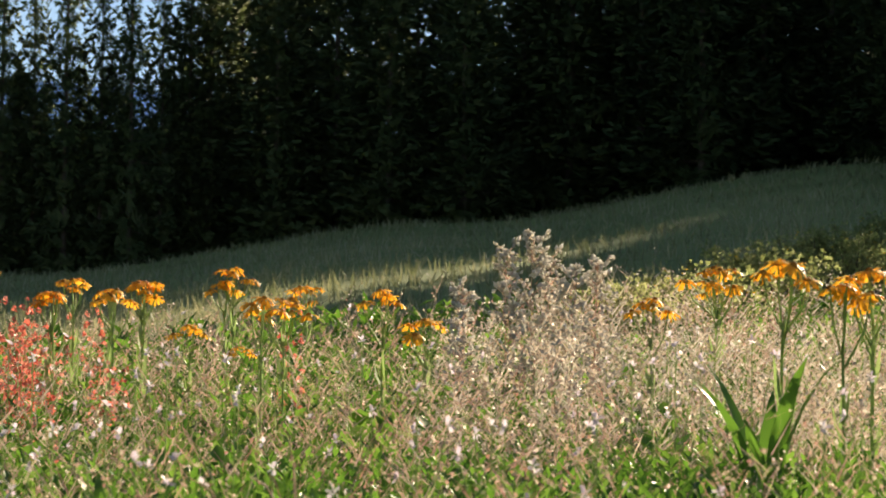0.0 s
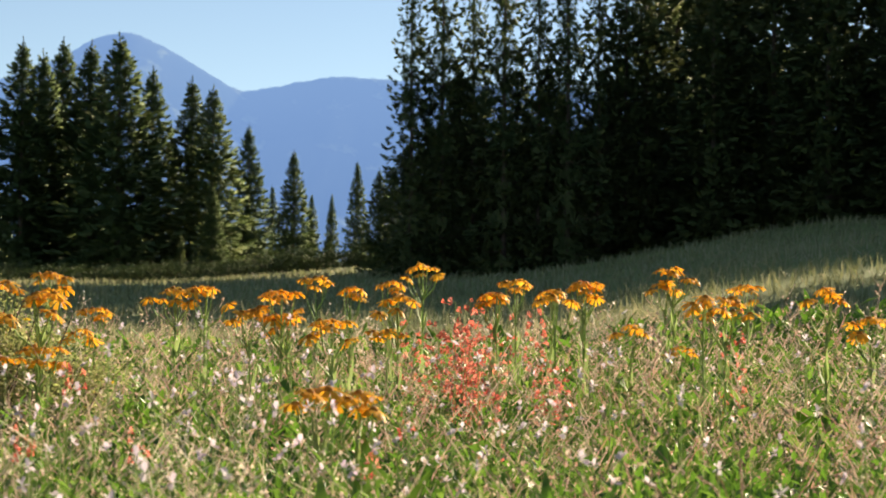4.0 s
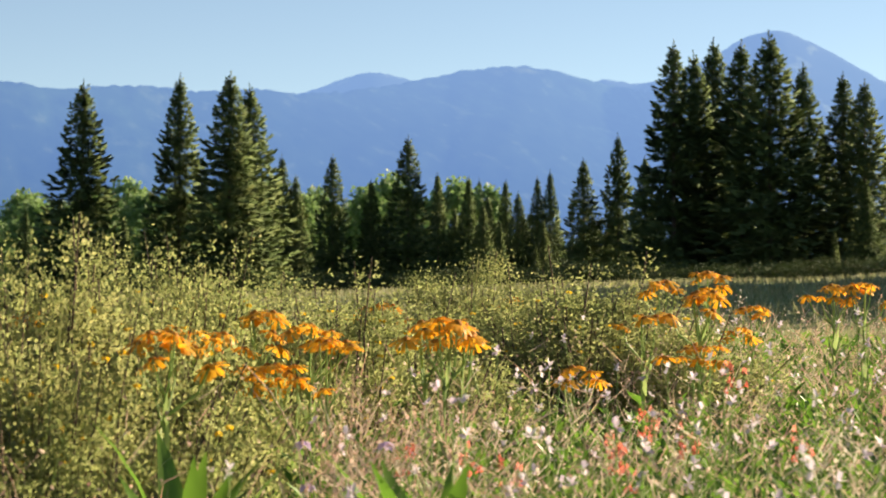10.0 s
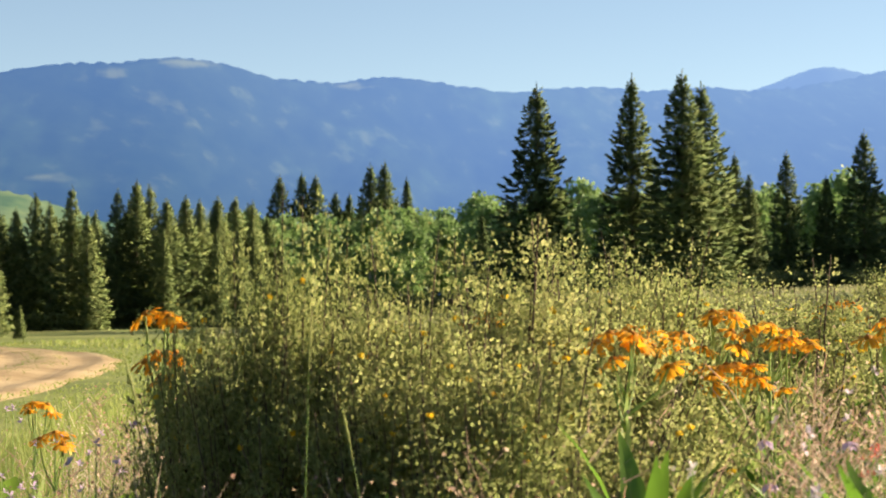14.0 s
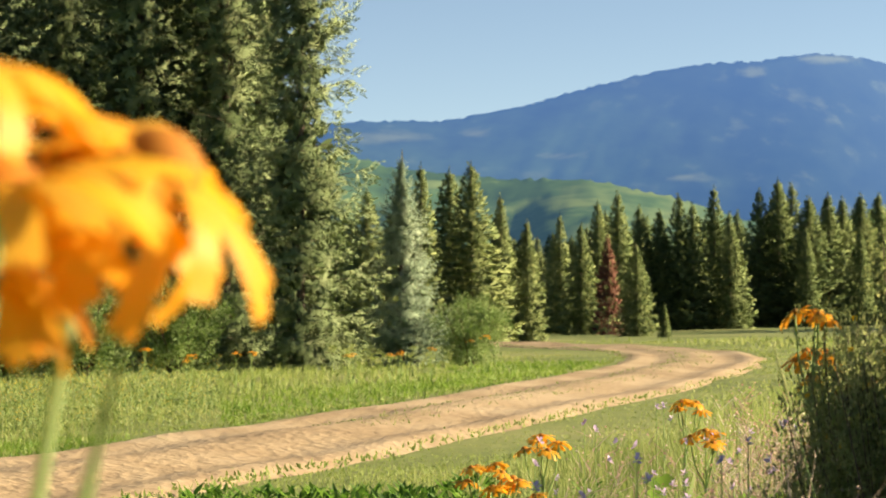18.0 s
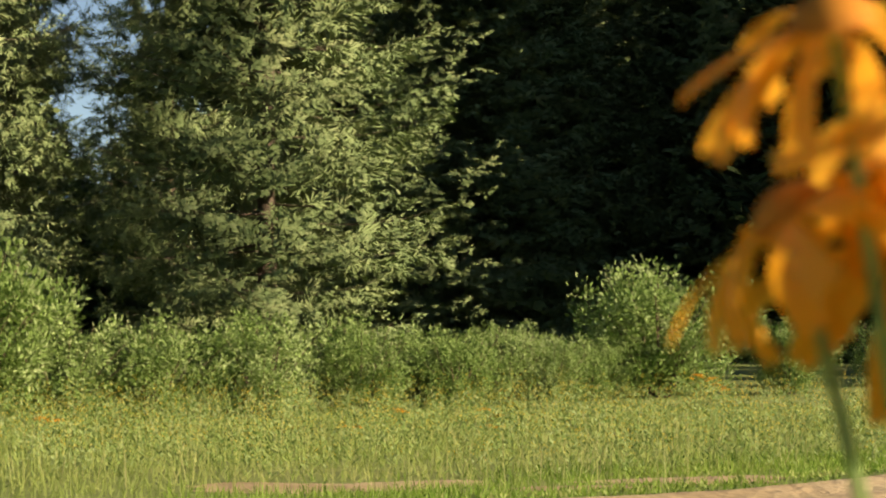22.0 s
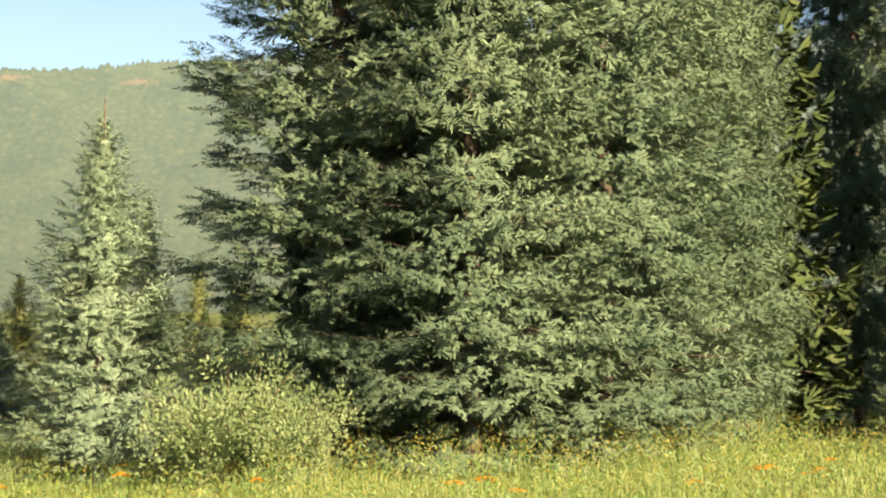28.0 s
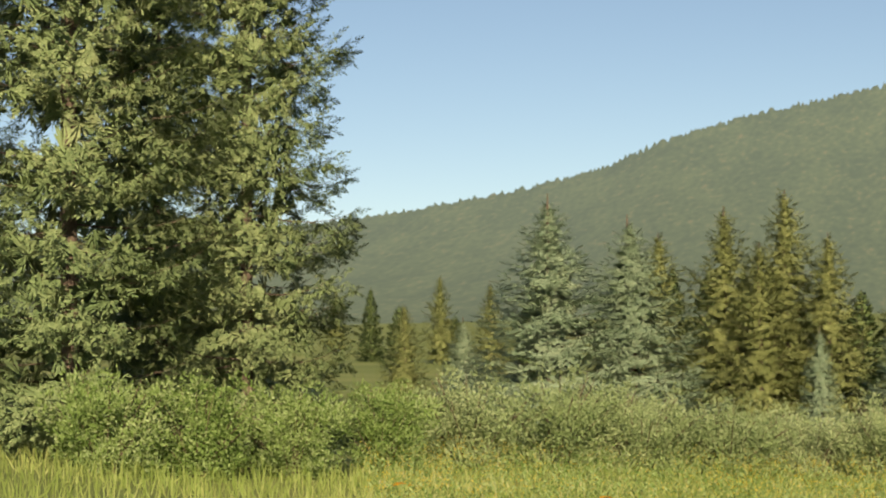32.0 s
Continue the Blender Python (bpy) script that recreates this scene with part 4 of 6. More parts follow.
plant_tree("dead", 52.02, 90, 2.9, 1.0, 40, HGT["dead"])
for group in (NEAR_WEST, DARK_GAP, NEAR_NORTH, NEAR_EAST):
    for i, (az, el, r, w) in enumerate(group):
        if group is NEAR_WEST or group is DARK_GAP or el < 7 or r > 60:
            k = "young" if el < 7 else "west"
            plant_tree(k, az, r, el, w if el < 7 else w * 2.0, rng.uniform(0, 360), HGT[k])
            continue
        k = "tall_b" if group is NEAR_EAST or i == 6 else "tall_a"
        top = rng.uniform(34, 38) if group is NEAR_NORTH else rng.uniform(28, 32)
        span = 1.2 * w * (EYE + r * 0.335) / 12.0
        plant_tree(k, az, r, top, span * 26.0 / (EYE + r * math.tan(radians(top))), rng.uniform(0, 360), 26.0)
for az, el, r, w in MEADOW_EDGE:
    plant_tree("young", az, r, el, w * 1.8, rng.uniform(0, 360), HGT["young"])
for az, el, r, w in LODGEPOLES + NEAR_NORTH_PINES:
    plant_tree("pine", az, r, el, w * 1.6, rng.uniform(0, 360), HGT["pine"])
# the shaded forest up the slope; at its end single crowns stand against the sky
for i in range(66):
    az = 12.1 - (i // 3) * 1.55 - (i % 3) * 0.5 + rng.normal(0, 0.2)
    r = 64 + (i % 3) * 8 + rng.uniform(-3, 3)
    if az > 6.4:
        continue
    top = rng.uniform(10.6, 12.2) if az > -3 else rng.uniform(13.5, 15.5)
    plant_tree("wood", az, r, top, 1.15, rng.uniform(0, 360), HGT["wood"])
for az, top, w in ((12.15, 10.6, 1.0), (11.35, 12.2, 0.95), (10.55, 11.0, 0.8), (9.75, 12.6, 1.0), (8.85, 11.6, 0.8), (8.1, 12.8, 0.95), (7.3, 11.4, 0.8), (6.6, 12.9, 0.95)):
    plant_tree("slope", az, 64 + rng.uniform(-2, 2), top, w * 0.8, rng.uniform(0, 360), HGT["slope"])
for i in range(20):
    plant_tree("far_b" if i % 2 else "far_a", 12.9 - i * 0.36 + rng.normal(0, 0.08), 70 + rng.uniform(-3, 8), rng.uniform(5.4, 7.6) if i > 2 else rng.uniform(4.6, 5.6), 1.3, rng.uniform(0, 360), 12.0)
# the forest carried on out of sight: unseen spruces added to shade the slope
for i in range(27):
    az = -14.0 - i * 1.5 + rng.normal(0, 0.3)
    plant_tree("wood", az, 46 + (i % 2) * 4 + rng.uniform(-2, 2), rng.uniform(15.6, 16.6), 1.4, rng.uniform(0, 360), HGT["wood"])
# a loose belt of trees under the wooded slope
for i in range(44):
    az = 126 + i * 0.68 + rng.normal(0, 0.3)
    k = ("pine", "fill", "far_b")[i % 3]
    plant_tree(k, az, rng.uniform(62, 120), rng.uniform(0.9, 2.5), 1.35, rng.uniform(0, 360), HGT[k])
# the distant tree line behind the meadow and the field
for i in range(150):
    az = 12.5 + i * 0.32 + rng.normal(0, 0.12)
    far = az < 44
    plant_tree("fill", az, rng.uniform(195, 235) if far else rng.uniform(112, 135), rng.uniform(2.5, 3.6) if far else rng.uniform(2.3, 3.5), 1.3, rng.uniform(0, 360), HGT["fill"])
for i in range(34):
    az = 22.6 + i * 0.29 + rng.normal(0, 0.1)
    plant_tree("far_b" if i % 3 else "far_a", az, rng.uniform(150, 178), rng.uniform(2.6, 3.9), 1.25, rng.uniform(0, 360), 12.0)
for i in range(26):
    az = 44.2 + i * 0.46 + rng.normal(0, 0.12)
    plant_tree("field_a" if i % 3 else "field_b", az, rng.uniform(100, 116), rng.uniform(2.4, 3.6), 1.15, rng.uniform(0, 360), 12.0)
# taller wood added behind the roadside spruces to keep sun off the dark gap
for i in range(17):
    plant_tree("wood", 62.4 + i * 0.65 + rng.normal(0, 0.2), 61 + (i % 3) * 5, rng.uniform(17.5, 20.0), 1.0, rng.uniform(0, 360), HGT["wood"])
# dark-needled wood added for the deep shade between the roadside clumps
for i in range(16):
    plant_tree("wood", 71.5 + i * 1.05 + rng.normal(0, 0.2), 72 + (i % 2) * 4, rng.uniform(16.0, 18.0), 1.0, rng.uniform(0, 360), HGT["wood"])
# dark trees added behind the roadside clumps, for the shade inside them
for az, top in ((90.4, 6.6), (91.3, 5.6), (92.1, 5.2), (93.0, 6.4)):
    plant_tree("far_a", az, 58, top, 1.6, rng.uniform(0, 360), 12.0)
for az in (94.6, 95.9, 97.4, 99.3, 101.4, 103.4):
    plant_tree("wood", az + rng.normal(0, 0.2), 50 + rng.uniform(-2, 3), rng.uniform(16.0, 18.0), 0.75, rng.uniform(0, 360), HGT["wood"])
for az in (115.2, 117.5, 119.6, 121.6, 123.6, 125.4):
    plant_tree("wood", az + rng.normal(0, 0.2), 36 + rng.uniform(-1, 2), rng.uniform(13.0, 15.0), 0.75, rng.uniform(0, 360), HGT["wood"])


# ---- willow bushes and aspens ----
def bush_meshes(name, wide, tall, leaves, size, leaf_mat, seed, stems=14):
    rng = np.random.default_rng(seed)
    wood, crown = Soup(), Soup()
    tips = []
    for k in range(stems):
        a, lean = rng.uniform(0, 6.28), rng.uniform(0.1, 0.9)
        top = np.array([math.cos(a) * lean * wide / 2, math.sin(a) * lean * wide / 2, tall * (1 - 0.35 * lean ** 2) * rng.uniform(0.75, 1.05)])
        t = np.linspace(0, 1, 5)[:, None]
        pts = t * top * [1, 1, 1] + np.array([0.1 * wide * math.cos(a), 0.1 * wide * math.sin(a), 0])
        pts[:, :2] *= 0.4 + 0.6 * t
        wood.tube(pts, np.linspace(0.016, 0.004, 5), 4)
        tips.append(pts)
    tips = np.array(tips)
    n = leaves
    # leaves crowd on side twigs, so that the crown breaks into clumps
    c = stems * 8
    which = rng.integers(0, stems, c)
    u = rng.uniform(0.05, 1.0, c) ** 0.85
    i = np.minimum((u * 4).astype(int), 3)
    fr = (u * 4 - i)[:, None]
    hubs = tips[which, i] * (1 - fr) + tips[which, i + 1] * fr + rng.normal(0, 1, (c, 3)) * [wide * 0.1, wide * 0.1, tall * 0.07]
    off = rng.normal(0, 1, (n, 3)) * [wide * 0.032, wide * 0.032, tall * 0.055]
    pos = hubs[rng.integers(0, c, n)] + off
    pos[:, 2] = np.abs(pos[:, 2])
    d = off / (np.linalg.norm(off, axis=1, keepdims=True) + 1e-6) + leaning(rng, n, 0.7) * 0.9
    crown.scatter(LEAF_V, LEAF_F, pos, turns(d, rng.uniform(0, 6.28, n)), np.stack([size * rng.uniform(0.3, 0.6, n), np.full(n, size), size * rng.uniform(0.7, 1.3, n)], -1))
    return wood.mesh(name + "_stems", M_TWIG), crown.mesh(name + "_leaves", leaf_mat)


def bush_kind(name, label, category, group, meshes):
    root = tagged(new(name), label, category, group)
    tagged(part("branch_tangle", meshes[0], root), kind="stuff")
    part("foliage", meshes[1], root)
    return root


PLACED = set()


def put(root, az, r, scale=(1, 1, 1), spin=0.0, up=-0.02):
    m = Matrix.Translation(Vector(spot(az, r, up))) @ pose(0, 0, 0, 0, 0, spin) @ Matrix.Diagonal((*scale, 1))
    if root.name in PLACED:
        return copy_thing(root, m @ Matrix.Diagonal((*root.scale, 1)).inverted())
    PLACED.add(root.name)
    root.matrix_basis = m
    return root


willow_a = bush_kind("willow_bush", "leafy green willow bush at the foot of the spruces", "bush", "willow bushes", bush_meshes("willow_a", 2.2, 1.5, 13000, 0.062, M_WILLOW, 21, 26))
willow_b = bush_kind("willow_bush", "rounded pale green willow bush in tall grass", "bush", "willow bushes", bush_meshes("willow_b", 2.4, 1.4, 13000, 0.06, M_WILLOW_PALE, 22, 30))
rng = np.random.default_rng(31)
for az, r, s in WILLOWS:
    grey = 126 < az < 149.5 or 108 < az < 112
    s *= rng.uniform(0.85, 1.35) if grey and r > 23 else 1.0
    put(willow_b if grey else willow_a, az, r, (s, s, s * rng.uniform(0.9, 1.1)), rng.uniform(0, 360))


# added bushes in darkened needles, standing for shade at the tree feet
brush = bush_kind("thicket_bush", "low thicket added for the dark, shaded feet of the distant trees", "bush", "distant thickets", bush_meshes("thicket", 5.0, 1.9, 2000, 0.2, M_NEEDLE_SHADED, 23, 16))
for i in range(64):
    az = 12.5 + i * 0.53 + rng.normal(0, 0.12)
    s = rng.uniform(0.7, 1.2)
    put(brush, az, rng.uniform(104, 122) if az < 38 else rng.uniform(95, 110), (s, s, s * rng.uniform(0.3, 0.55)), rng.uniform(0, 360))


def aspen_meshes(name, seed):
    rng = np.random.default_rng(seed)
    wood, crown = Soup(), Soup()
    zs = np.linspace(0, 8, 6)
    wood.tube(np.stack([0.15 * np.sin(zs * 0.5), 0.1 * np.cos(zs * 0.4), zs], -1), np.linspace(0.14, 0.03, 6), 6)
    P = []
    for k in range(34):
        a, h = rng.uniform(0, 6.28), rng.uniform(1.6, 8.2)
        ln = rng.uniform(0.5, 1.7) * (1.15 - abs(h - 4.6) / 5.2)
        end = np.array([math.cos(a) * ln, math.sin(a) * ln, h + rng.uniform(0, 0.6)])
        wood.tube([np.array([0, 0, h - 0.4]), end * [0.5, 0.5, 1] - [0, 0, 0.1], end], [0.03, 0.02, 0.008], 3)
        P.append(end + rng.normal(0, 1, (60, 3)) * [0.42, 0.42, 0.33])
    P = np.concatenate(P)
    n = len(P)
    crown.scatter(LEAF_V, LEAF_F, P, turns(leaning(rng, n, 1.2), rng.uniform(0, 6.28, n)), rng.uniform(0.26, 0.42, n))
    return wood.mesh(name + "_trunk", M_ASPEN_BARK, True), crown.mesh(name + "_crown", M_ASPEN)


aspens = [tree_kind("aspen_tree", "bright green aspen with a pale trunk", "tree", "aspen grove", aspen_meshes("aspen_%s" % c, 40 + i)) for i, c in enumerate("ab")]
for i in range(44):
    az = 27.0 + i * 0.42 + rng.normal(0, 0.15)
    r = 185 + rng.uniform(-10, 25)
    s = rng.uniform(0.8, 1.02)
    put(aspens[i % 2], az, r, (s * 1.15, s * 1.15, s), rng.uniform(0, 360))
for i in range(34):
    s = rng.uniform(0.55, 0.72)
    put(aspens[i % 2], 32.5 + i * 0.4 + rng.normal(0, 0.12), rng.uniform(132, 150), (s * 1.2, s * 1.2, s), rng.uniform(0, 360))

# ---- the meadow ----
BARE = [(86.5, 17.0, 0.95, 0.5), (83.2, 17.4, 0.5, 0.3), (76.5, 17.2, 0.8, 0.4), (79.5, 16.6, 0.6, 0.25)]
for a, d, w, b in BARE:
    q = np.linspace(0, 2 * np.pi, 24, endpoint=False)
    k = 1 + 0.18 * np.sin(q * 3 + a) + 0.1 * np.sin(q * 7)
    rim = spot(a + np.degrees(np.cos(q) * w * k / d), d + np.sin(q) * b * k, 0.006)
    v = np.concatenate([spot(a, d, 0.02)[None], rim])
    f = [(0, 1 + i, 1 + (i + 1) % 24) for i in range(24)]
    tagged(new("bare_soil", mesh_from("bare_soil", v, f, M_DIRT, True)), "bare trodden soil patch beside the road", "soil", kind="structure")
rng = np.random.default_rng(51)


def sown(n, az0, az1, r0, r1, power=0.5, clear=2.0):
    """Random places of a sector; a power under one half crowds them towards the near end."""
    az = rng.uniform(az0, az1, n)
    u = rng.uniform(0, 1, n)
    r = r0 * (r1 / r0) ** u if power == 0 else (r0 ** (1 / power) + u * (r1 ** (1 / power) - r0 ** (1 / power))) ** power
    p = spot(az, r)
    keep = road_gap(p[:, :2]) > clear
    for a, d, w, b in BARE:
        keep &= ((az - a) * d * 0.0175 / w) ** 2 + ((r - d) / b) ** 2 > rng.uniform(0.5, 1.3, n)
    return az[keep], r[keep], p[keep]


def blades(soup, n, az0, az1, r0, r1, tall, wide, power=0.0, lean=0.25, clear=1.6):
    az, r, p = sown(n, az0, az1, r0, r1, power, clear)
    k = len(p)
    h = tall * rng.uniform(0.55, 1.25, k)
    verge = (az < 76) & (r < np.interp(az, ROAD_AZ[::-1], ROAD_R[::-1]))
    h = np.where(verge & (az > 50), h * np.interp(az, [50, 55], [0.6, 0.28]), h)
    h = np.where((az > 128) & (r > 14), h * 0.75, h)
    beyond = (az > 50) & (az < 100) & (r > np.interp(az, ROAD_AZ[::-1][3:], ROAD_R[::-1][3:]))
    h = np.where(beyond, np.minimum(h, 0.05 + 0.06 * np.clip(road_gap(p[:, :2]) - 2.2, 0, 5)), h)
    h = h * np.clip((road_gap(p[:, :2]) - 1.4) / 3.4, 0.2, 1)
    w = wide * np.maximum(1, r / 13) * rng.uniform(0.7, 1.4, k)
    soup.scatter(BLADE_V, BLADE_F, p, turns(leaning(rng, k, lean), rng.uniform(0, 6.28, k)), np.stack([w, h, h], -1))


grass = Soup()
blades(grass, 40000, -13, 48, 1.8, 13, 0.48, 0.0055)
blades(grass, 9000, 46, 66, 2.2, 14, 0.26, 0.006)
tagged(new("meadow_grass", grass.mesh("meadow_grass", M_GRASS)), "green grass of the flower meadow", "grass", kind="stuff")
slope = Soup()
blades(slope, 60000, -14, 46, 10.5, 95, 0.2, 0.008, 0.0, 0.6)
M_SLOPE = leaf_material("slope_grass", [(0.1, (0.17, 0.19, 0.08)), (0.5, (0.28, 0.28, 0.14)), (0.9, (0.42, 0.38, 0.22))], 0.4, 0.6, 0.3)
tagged(new("slope_grass", slope.mesh("slope_grass", M_SLOPE)), "short grey-green grass of the open slope", "grass", kind="stuff")
field = Soup()
blades(field, 110000, 62, 152, 15.5, 32, 0.18, 0.0045, 0.5, 0.8, 2.0)
blades(field, 46000, 42, 68, 16, 75, 0.17, 0.007, 0.0, 0.8, 1.75)
hub = ROAD_LINE[rng.integers(118, 215, 6000)] + rng.normal(0, 0.16, (6000, 2))
rim = rng.integers(60, 235, 3500)
hub = np.concatenate([hub, ROAD_LINE[rim] + side[rim] * (rng.choice([-1, 1], 3500) * rng.normal(1.68, 0.12, 3500))[:, None]])
hz = land(*polar(hub)) + 0.06
k = len(hub)
field.scatter(BLADE_V, BLADE_F, np.concatenate([hub, hz[:, None]], -1), turns(leaning(rng, k, 0.6), rng.uniform(0, 6.28, k)), np.stack([np.full(k, 0.02), np.full(k, 0.1), rng.uniform(0.02, 0.055, k)], -1))
blades(field, 30000, 47, 78, 9, 19, 0.5, 0.006, 0.5, 0.55)
blades(field, 7000, 44, 54, 2.4, 9, 0.5, 0.004, 0.0, 0.35)
blades(field, 9000, 140, 165, 12, 24, 0.26, 0.007, 0.5, 0.45, 1.8)
turf = Soup()
for a0, a1, r0, r1, n in ((49, 62, 17, 48, 26000), (60, 90, 13, 22, 30000)):
    az, r, p = sown(n, a0, a1, r0, r1, 0.5, 1.7)
    gap = road_gap(p[:, :2])
    on = (gap < 4.2 + rng.normal(0, 0.5, len(p))) & (r > np.interp(az, ROAD_AZ[::-1][3:], ROAD_R[::-1][3:]) * 0.98)
    p, k = p[on], int(on.sum())
    h = rng.uniform(0.05, 0.13, k)
    turf.scatter(BLADE_V, BLADE_F, p, turns(leaning(rng, k, 0.8), rng.uniform(0, 6.28, k)), np.stack([0.007 * np.maximum(1, r[on] / 14), h, h], -1))
M_TURF = leaf_material("verge_turf", [(0.1, (0.11, 0.2, 0.025)), (0.5, (0.19, 0.31, 0.04)), (0.9, (0.3, 0.4, 0.08))], 0.45, 0.6, 0.5)
tagged(new("verge_turf", turf.mesh("verge_turf", M_TURF)), "short bright green turf along the dirt road", "grass", kind="stuff")
tagged(new("field_grass", field.mesh("field_grass", M_GRASS_DRY)), "tall yellow-green grass along the dirt road", "grass", kind="stuff")

# leafy herbs
herb = Soup()


def herbs(soup, n, az0, az1, r0, r1, tall, leaf, per=9, power=0.0):
    az, r, p = sown(n, az0, az1, r0, r1, power, 1.9)
    for k in range(per):
        h = tall * rng.uniform(0.15, 1.0, len(p))
        a = rng.uniform(0, 6.28, len(p))
        d = np.stack([np.cos(a), np.sin(a), rng.uniform(0.3, 1.4, len(p))], -1)
        q = p + np.stack([rng.normal(0, 0.04, len(p)), rng.normal(0, 0.04, len(p)), h], -1)
        s = leaf * np.maximum(1, r / 8)
        soup.scatter(LEAF_V, LEAF_F, q, turns(d, rng.uniform(-0.6, 0.6, len(p))), np.stack([s * rng.uniform(0.25, 0.5, len(p)), s, s * rng.uniform(0.7, 1.4, len(p))], -1))


herbs(herb, 11000, -13, 45, 1.9, 14, 0.5, 0.065)
herbs(herb, 2600, -13, 40, 1.9, 4.8, 0.45, 0.07)
herbs(herb, 1500, 9, 32, 2.8, 6.0, 0.6, 0.036, 12)
herbs(herb, 2200, -13, 9, 2.4, 4.9, 0.6, 0.034, 12)
herbs(herb, 260, 46, 55, 2.5, 14, 0.14, 0.04)
herbs(herb, 700, 55, 72, 9, 15, 0.05, 0.06)
tagged(new("meadow_herbs", herb.mesh("meadow_herbs", M_HERB)), "leafy green herbs among the flowers", "plants", kind="stuff")

# dry seed stalks: a thin stalk with side twigs and small pods
dry = Soup()
az, r, p = (np.concatenate(q) for q in zip(sown(5400, -13, 49, 3.0, 12, 0.0), sown(200, 26, 32, 3.6, 5.4, 0.5), sown(150, 45, 53, 4.6, 7.0, 0.5)))
on = ((r > 4.9) | (az > 8 + rng.normal(0, 2, len(az))) | (rng.random(len(az)) < 0.4)) & ((az < 31) | (az > 45) | (rng.random(len(az)) < 0.25))
az, r, p = az[on], r[on], p[on]
k = len(p)
lean = leaning(rng, k, 0.15)
tall = 0.66 * rng.uniform(0.55, 1.15, k)
thick = np.maximum(1, r / 7)
dry.scatter(BLADE_V, BLADE_F, p, turns(lean, rng.uniform(0, 6.28, k)), np.stack([0.0025 * thick, tall * 0.3, tall], -1))
for j in range(13):
    u = rng.uniform(0.5, 1.0, k)
    a = rng.uniform(0, 6.28, k)
    base = p + lean * (tall * u)[:, None]
    d = np.stack([np.cos(a), np.sin(a), rng.uniform(0.3, 1.6, k)], -1)
    d /= np.linalg.norm(d, axis=1, keepdims=True)
    ln = rng.uniform(0.03, 0.11, k)
    dry.scatter(BLADE_V, BLADE_F, base, turns(d, a), np.stack([0.0022 * thick, ln * 0.4, ln], -1))
    dry.scatter(POD_V[:4], [(0, 1, 2), (1, 3, 2)], base + d * ln[:, None], turns(d + rng.normal(0, 0.5, (k, 3)), a), 0.013 * thick * rng.uniform(0.6, 1.3, k))
tagged(new("dry_seed_stalks", dry.mesh("dry_seed_stalks", M_DRY)), "lacy pinkish-tan seed stalks of faded flowers", "plants", kind="stuff")


# pale seeding stalks under the slope
pale_dry = Soup()
az, r, p = sown(420, -12, 0.5, 5.2, 9.5, 0.5)
k = len(p)
lean = leaning(rng, k, 0.14)
tall = rng.uniform(0.5, 0.86, k) * np.interp(az, [-12, -2, 0.5], [1.0, 1.05, 0.75])
pale_dry.scatter(BLADE_V, BLADE_F, p, turns(lean, rng.uniform(0, 6.28, k)), np.stack([np.full(k, 0.003), tall * 0.2, tall], -1))
for j in range(18):
    u, a = rng.uniform(0.45, 1.0, k), rng.uniform(0, 6.28, k)
    base = p + lean * (tall * u)[:, None]
    d = np.stack([np.cos(a), np.sin(a), rng.uniform(0.2, 1.4, k)], -1)
    d /= np.linalg.norm(d, axis=1, keepdims=True)
    ln = rng.uniform(0.03, 0.1, k)
    pale_dry.scatter(BLADE_V, BLADE_F, base, turns(d, a), np.stack([np.full(k, 0.003), ln * 0.5, ln], -1))
    pale_dry.scatter(POD_V[:4], [(0, 1, 2), (1, 3, 2)], base + d * ln[:, None], turns(d + rng.normal(0, 0.6, (k, 3)), a), 0.02 * rng.uniform(0.6, 1.3, k))
M_PALE_DRY = leaf_material("pale_seed_stalks", [(0.1, (0.5, 0.38, 0.29)), (0.5, (0.6, 0.5, 0.4)), (0.9, (0.72, 0.65, 0.56))], 0.4, 0.6, 0.7)
tagged(new("pale_seed_stalks", pale_dry.mesh("pale_seed_stalks", M_PALE_DRY)), "pale cream seed stalks of faded flowers", "plants", kind="stuff")


